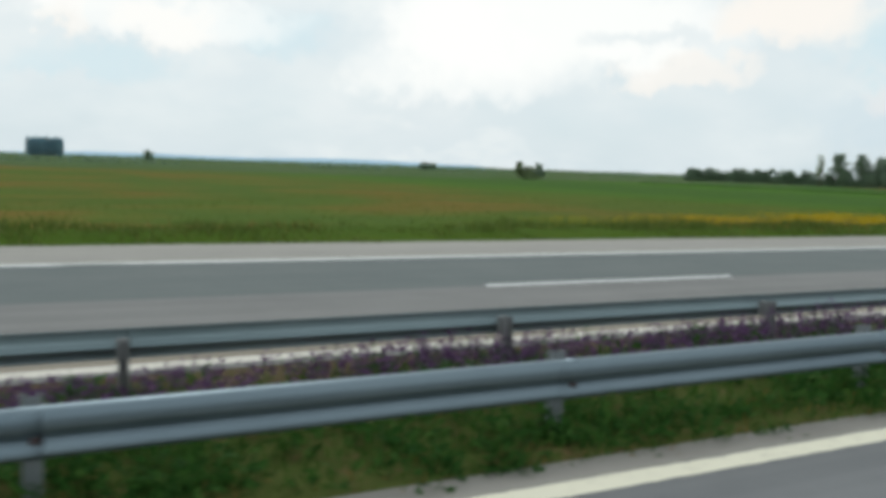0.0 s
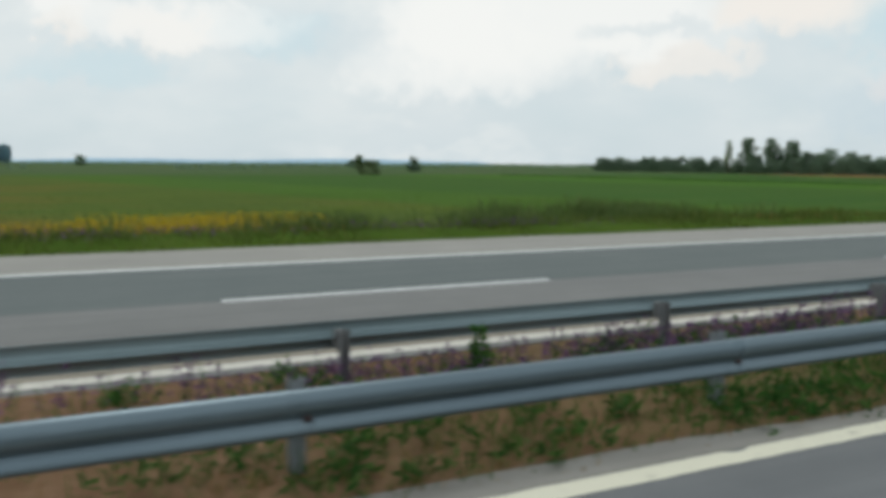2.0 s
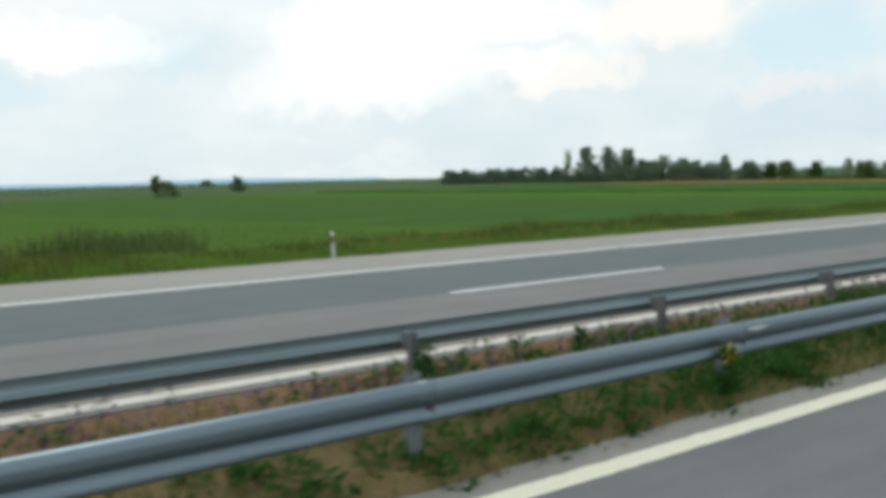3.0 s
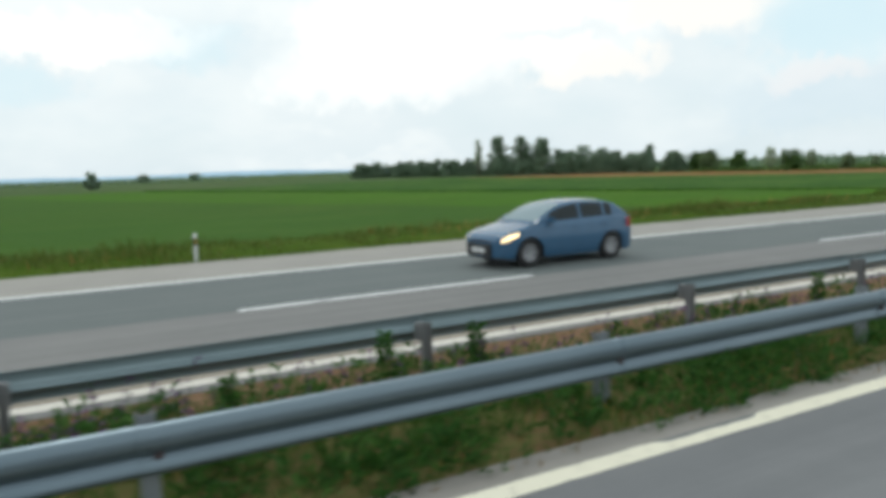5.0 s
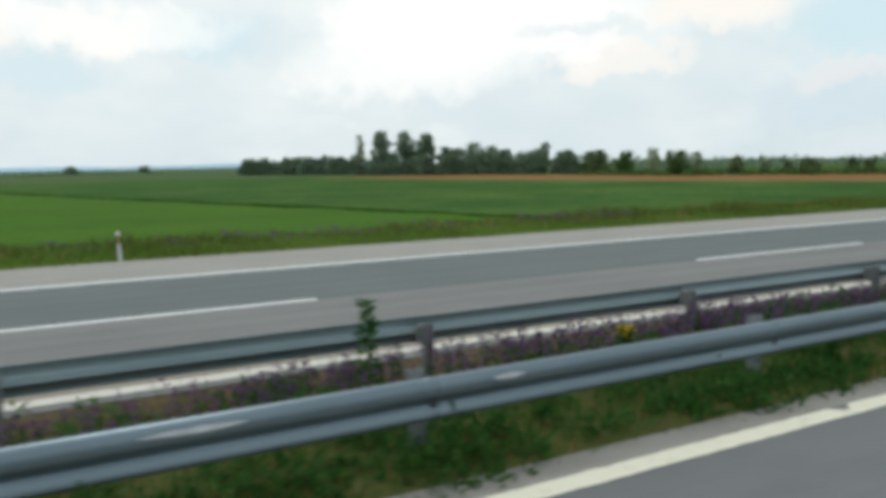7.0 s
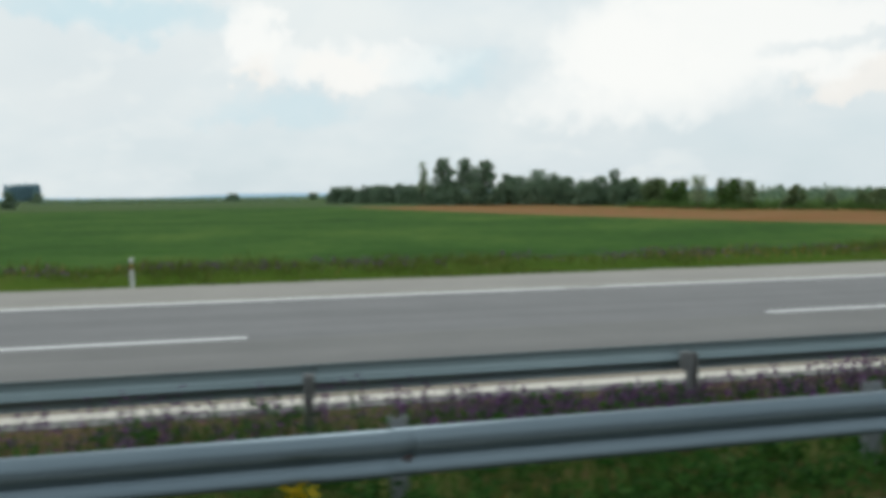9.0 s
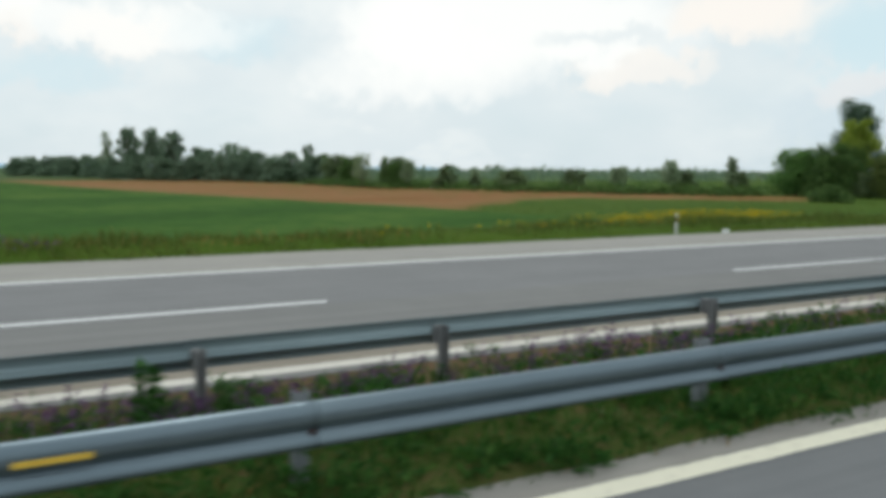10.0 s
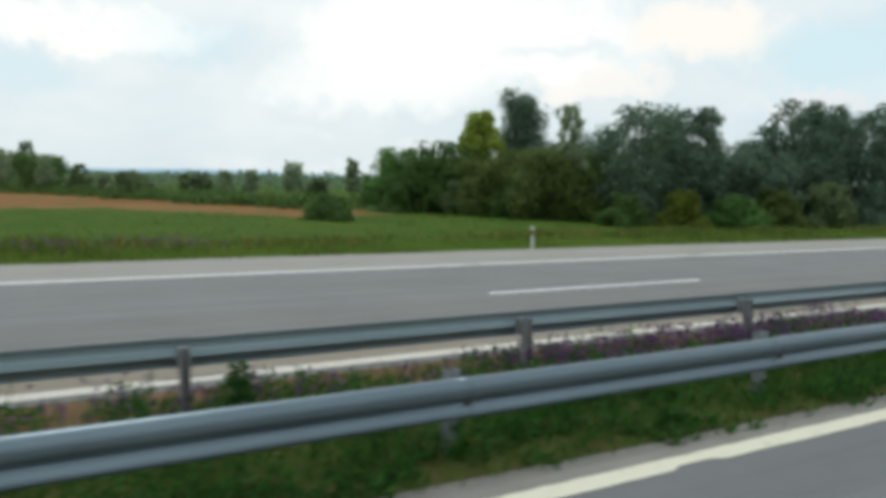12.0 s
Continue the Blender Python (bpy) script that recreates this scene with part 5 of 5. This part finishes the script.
def hatchback(m, paint, lamp, length, label, group):
    """Its nose points along -x; z 0 is the road; y 0 its middle."""
    car = tagged(empty("car", m), label, "car", group=group)
    L, W = length, 0.87
    wheels = (0.80, L - 0.74)
    R = 0.325
    # lower body: side columns with wheel arches cut out
    top_pts = [(0, 0.60), (0.06, 0.70), (0.28, 0.78), (0.95, 0.93), (1.25, 0.97), (2.6, 1.0), (L - 0.35, 1.04), (L - 0.06, 1.0), (L, 0.92)]
    wid_pts = [(0, 0.60), (0.10, 0.74), (0.35, 0.83), (0.9, W), (L - 0.7, W), (L - 0.2, 0.83), (L, 0.72)]
    xs = sorted(set([0, 0.03, 0.08, 0.15, 0.28] + list(np.linspace(0.4, L - 0.2, 46)) + [L - 0.12, L - 0.05, L]))
    ztop = lambda x: float(np.interp(x, *zip(*top_pts)))
    wid = lambda x: float(np.interp(x, *zip(*wid_pts)))

    def zlow(x):
        z = 0.20 + 0.06 * max(0, 1 - x / 0.35)
        for wx in wheels:
            d = abs(x - wx)
            if d < R + 0.06:
                z = max(z, R + math.sqrt((R + 0.06) ** 2 - d * d) - 0.02)
        return z

    bm = bmesh.new()
    for s in (-1, 1):
        rows = []
        for x in xs:
            a, b, w = zlow(x), ztop(x), wid(x)
            col = []
            for k in range(8):
                f = k / 7
                z = a + (b - a) * f
                g = (z - 0.2) / 0.8
                bulge = 1 - 0.07 * (1 - min(1, g * 3)) ** 2 - 0.10 * max(0, g - 0.55) ** 1.5 * 3
                col.append((x, s * w * bulge, z))
            rows.append(col if s > 0 else col[::-1])
        grid_faces(bm, rows)
    for x_end in (0, L):
        a, b, w = zlow(x_end), ztop(x_end), wid(x_end)
        rows = []
        for k in range(8):
            f = k / 7
            z = a + (b - a) * f
            g = (z - 0.2) / 0.8
            bulge = 1 - 0.07 * (1 - min(1, g * 3)) ** 2 - 0.10 * max(0, g - 0.55) ** 1.5 * 3
            out = (-0.05 if x_end == 0 else 0.04)
            rows.append([(x_end + out * (1 - (q / 3) ** 2), w * bulge * q / 3, z) for q in range(-3, 4)])
        grid_faces(bm, rows)
    rows = []
    for x in xs:
        b, w = ztop(x), wid(x)
        g = (b - 0.2) / 0.8
        bulge = 1 - 0.07 * (1 - min(1, g * 3)) ** 2 - 0.10 * max(0, g - 0.55) ** 1.5 * 3
        rows.append([(x, w * bulge * q / 4, b + 0.035 * (1 - (q / 4) ** 2)) for q in range(-4, 5)])
    grid_faces(bm, rows)
    bmesh.ops.remove_doubles(bm, verts=bm.verts, dist=0.002)
    bmesh.ops.recalc_face_normals(bm, faces=bm.faces)
    part("body", bm, paint, car, smooth=True)
    # cabin: columns from the belt to the roof line
    roof_pts = [(0.98, 0.96), (1.25, 1.11), (1.6, 1.28), (1.9, 1.375), (2.3, 1.42), (2.8, 1.415), (3.25, 1.38), (L - 0.48, 1.32), (L - 0.25, 1.18), (L - 0.05, 0.99)]
    rz = lambda x: float(np.interp(x, *zip(*roof_pts)))
    cx = sorted(set([0.98, 1.1, 1.25, 1.42, 1.6, 1.75, 1.9, 2.1, 2.28, 2.36, 2.6, 2.85, 3.0, 3.08, 3.2, 3.3, 3.4, L - 0.48, L - 0.36, L - 0.25, L - 0.15, L - 0.05]))
    half = lambda x, z: (0.775 - 0.06 * max(0, (x - 2.6) / 1.6)) - 0.33 * max(0, z - 0.97)

    def side_pt(x, f, s, grow=0.0):
        zb = min(0.97 + 0.02 * (x - 1) + 0.0, rz(x) - 0.001)
        z = zb + (rz(x) - zb) * f
        return (x, s * (half(x, z) * (1 - 0.10 * max(0, f - 0.75) * 4 * 0.35) + grow), z)

    bm = bmesh.new()
    for s in (-1, 1):
        rows = [[side_pt(x, f, s) for f in (0, 0.12, 0.5, 0.80, 0.92, 1.0)] for x in cx]
        grid_faces(bm, rows if s < 0 else [r[::-1] for r in rows])
    rows = []
    for x in cx:
        e = side_pt(x, 1.0, 1)
        rows.append([(x, e[1] * q / 4, e[2] + 0.045 * (1 - (q / 4) ** 2) * min(1, (rz(x) - 0.9) * 3)) for q in range(-4, 5)])
    grid_faces(bm, rows)
    bmesh.ops.remove_doubles(bm, verts=bm.verts, dist=0.002)
    bmesh.ops.recalc_face_normals(bm, faces=bm.faces)
    part("roof", bm, paint, car, smooth=True)
    # glass panes, a little proud of the cabin
    for s in (-1, 1):
        for x0, x1 in ((1.42, 2.30), (2.38, 3.06), (3.14, L - 0.62)):
            q = np.linspace(x0, x1, 7)
            bm = bmesh.new()
            grid_faces(bm, [[side_pt(x, f, s, 0.006) for f in (0.10, 0.5, 0.80, 0.88)] for x in q])
            part("side_window", bm, M_GLASS, car, "dark tinted glass")
    for name, x0, x1 in (("windscreen", 1.06, 1.84), ("rear_window", L - 0.42, L - 0.14)):
        bm = bmesh.new()
        rows = []
        for x in np.linspace(x0, x1, 6):
            e = side_pt(x, 1.0, 1)
            rows.append([(x, e[1] * 0.93 * q / 4, e[2] + 0.008 + 0.045 * (1 - (0.93 * q / 4) ** 2) * min(1, (rz(x) - 0.9) * 3)) for q in range(-4, 5)])
        grid_faces(bm, rows)
        part(name, bm, M_SCREEN, car, "glass with the pale sky painted into its colour", True)
    # floor, arches, wheels
    bm = bmesh.new()
    box(bm, 0.15, L - 0.15, -0.70, 0.70, 0.18, 0.62)
    part("underbody", bm, M_BLACK, car)
    for wx in wheels:
        for s in (-1, 1):
            bm = bmesh.new()
            prof = [(0.20, -0.10), (0.30, -0.10), (R, -0.07), (R, 0.07), (0.30, 0.10), (0.205, 0.085)]
            rows = [[(wx + r * math.cos(a), s * 0.745 + s * d, R + r * math.sin(a)) for r, d in prof] for a in np.linspace(0, 2 * math.pi, 29)]
            grid_faces(bm, rows)
            bmesh.ops.remove_doubles(bm, verts=bm.verts, dist=0.001)
            bmesh.ops.recalc_face_normals(bm, faces=bm.faces)
            wheel = part("tyre", bm, M_TYRE, car, smooth=True)
            bm = bmesh.new()
            for k in range(7):
                a0 = 2 * math.pi * k / 7
                pts = [(0.045, -0.5), (0.20, -0.27), (0.20, 0.27), (0.045, 0.5)]
                out = [bm.verts.new((wx + r * math.cos(a0 + a), s * (0.745 + 0.075 - 0.02 * (r < 0.1)), R + r * math.sin(a0 + a))) for r, a in pts]
                bm.faces.new(out)
                back = [bm.verts.new((v.co.x, v.co.y - s * 0.03, v.co.z)) for v in out]
                for q in range(4):
                    bm.faces.new((out[q], out[(q + 1) % 4], back[(q + 1) % 4], back[q]))
            for r0, r1, yy in ((0.19, 0.212, 0.082), (0.0, 0.055, 0.06)):
                n = 24
                ring = [[bm.verts.new((wx + r * math.cos(2 * math.pi * q / n), s * (0.745 + yy), R + r * math.sin(2 * math.pi * q / n))) for q in range(n)] for r in (max(r0, 0.004), r1)]
                for q in range(n):
                    bm.faces.new((ring[0][q], ring[0][(q + 1) % n], ring[1][(q + 1) % n], ring[1][q]))
            part("rim", bm, M_RIM, wheel, "silver spoked rim")
    # lamps, grille, plate, mirrors, handles
    for s in (-1, 1):
        bm = bmesh.new()
        rows = []
        for f in np.linspace(0, 1, 9):
            x = 0.09 + 0.42 * f
            tall = 0.008 + 0.045 * math.sin(math.pi * (0.12 + 0.80 * f))
            mid = ztop(x) - 0.085 + 0.03 * f
            rows.append([(x - 0.015, s * (wid(x) * (0.995 - 0.02 * q) + 0.014), mid + tall * q) for q in (-1, -0.4, 0.4, 1)])
        grid_faces(bm, rows)
        part("headlight", bm, lamp, car)
        bm = bmesh.new()
        grid_faces(bm, [[(x, s * (wid(x) * 0.985 + 0.008), z) for z in (0.74, 0.86, 0.97)] for x in np.linspace(L - 0.26, L - 0.02, 4)])
        part("tail_light", bm, M_TAIL, car)
        bm = bmesh.new()
        box(bm, 1.30, 1.46, s * 0.90 - 0.09, s * 0.90 + 0.09, 0.98, 1.10, 0.03)
        part("mirror", bm, paint, car)
        for hx0 in (2.05, 2.92):
            bm = bmesh.new()
            box(bm, hx0, hx0 + 0.16, s * 0.845 - 0.012, s * 0.845 + 0.012, 0.84, 0.865, 0.006)
            part("handle", bm, paint, car)
    bm = bmesh.new()
    box(bm, -0.068, -0.01, -0.50, 0.50, 0.27, 0.56, 0.02)
    part("grille", bm, M_BLACK, car, "dark lower grille")
    bm = bmesh.new()
    box(bm, -0.085, -0.06, -0.26, 0.26, 0.36, 0.46, 0.004)
    part("plate", bm, M_PLATE, car, "blank white plate")
    return car


hatchback(pose(38.35, 15.22, ZF + 0.004), car_paint("black car paint", (0.006, 0.007, 0.018)), M_LAMP, 4.05, "black five-door hatchback car in the far slow lane", "cars in the far lane")
hatchback(pose(148.13, 14.72, ZF + 0.004), car_paint("blue car paint", (0.046, 0.115, 0.205)), M_LIT, 3.98, "blue five-door hatchback car with a lit headlamp", "cars in the far lane")
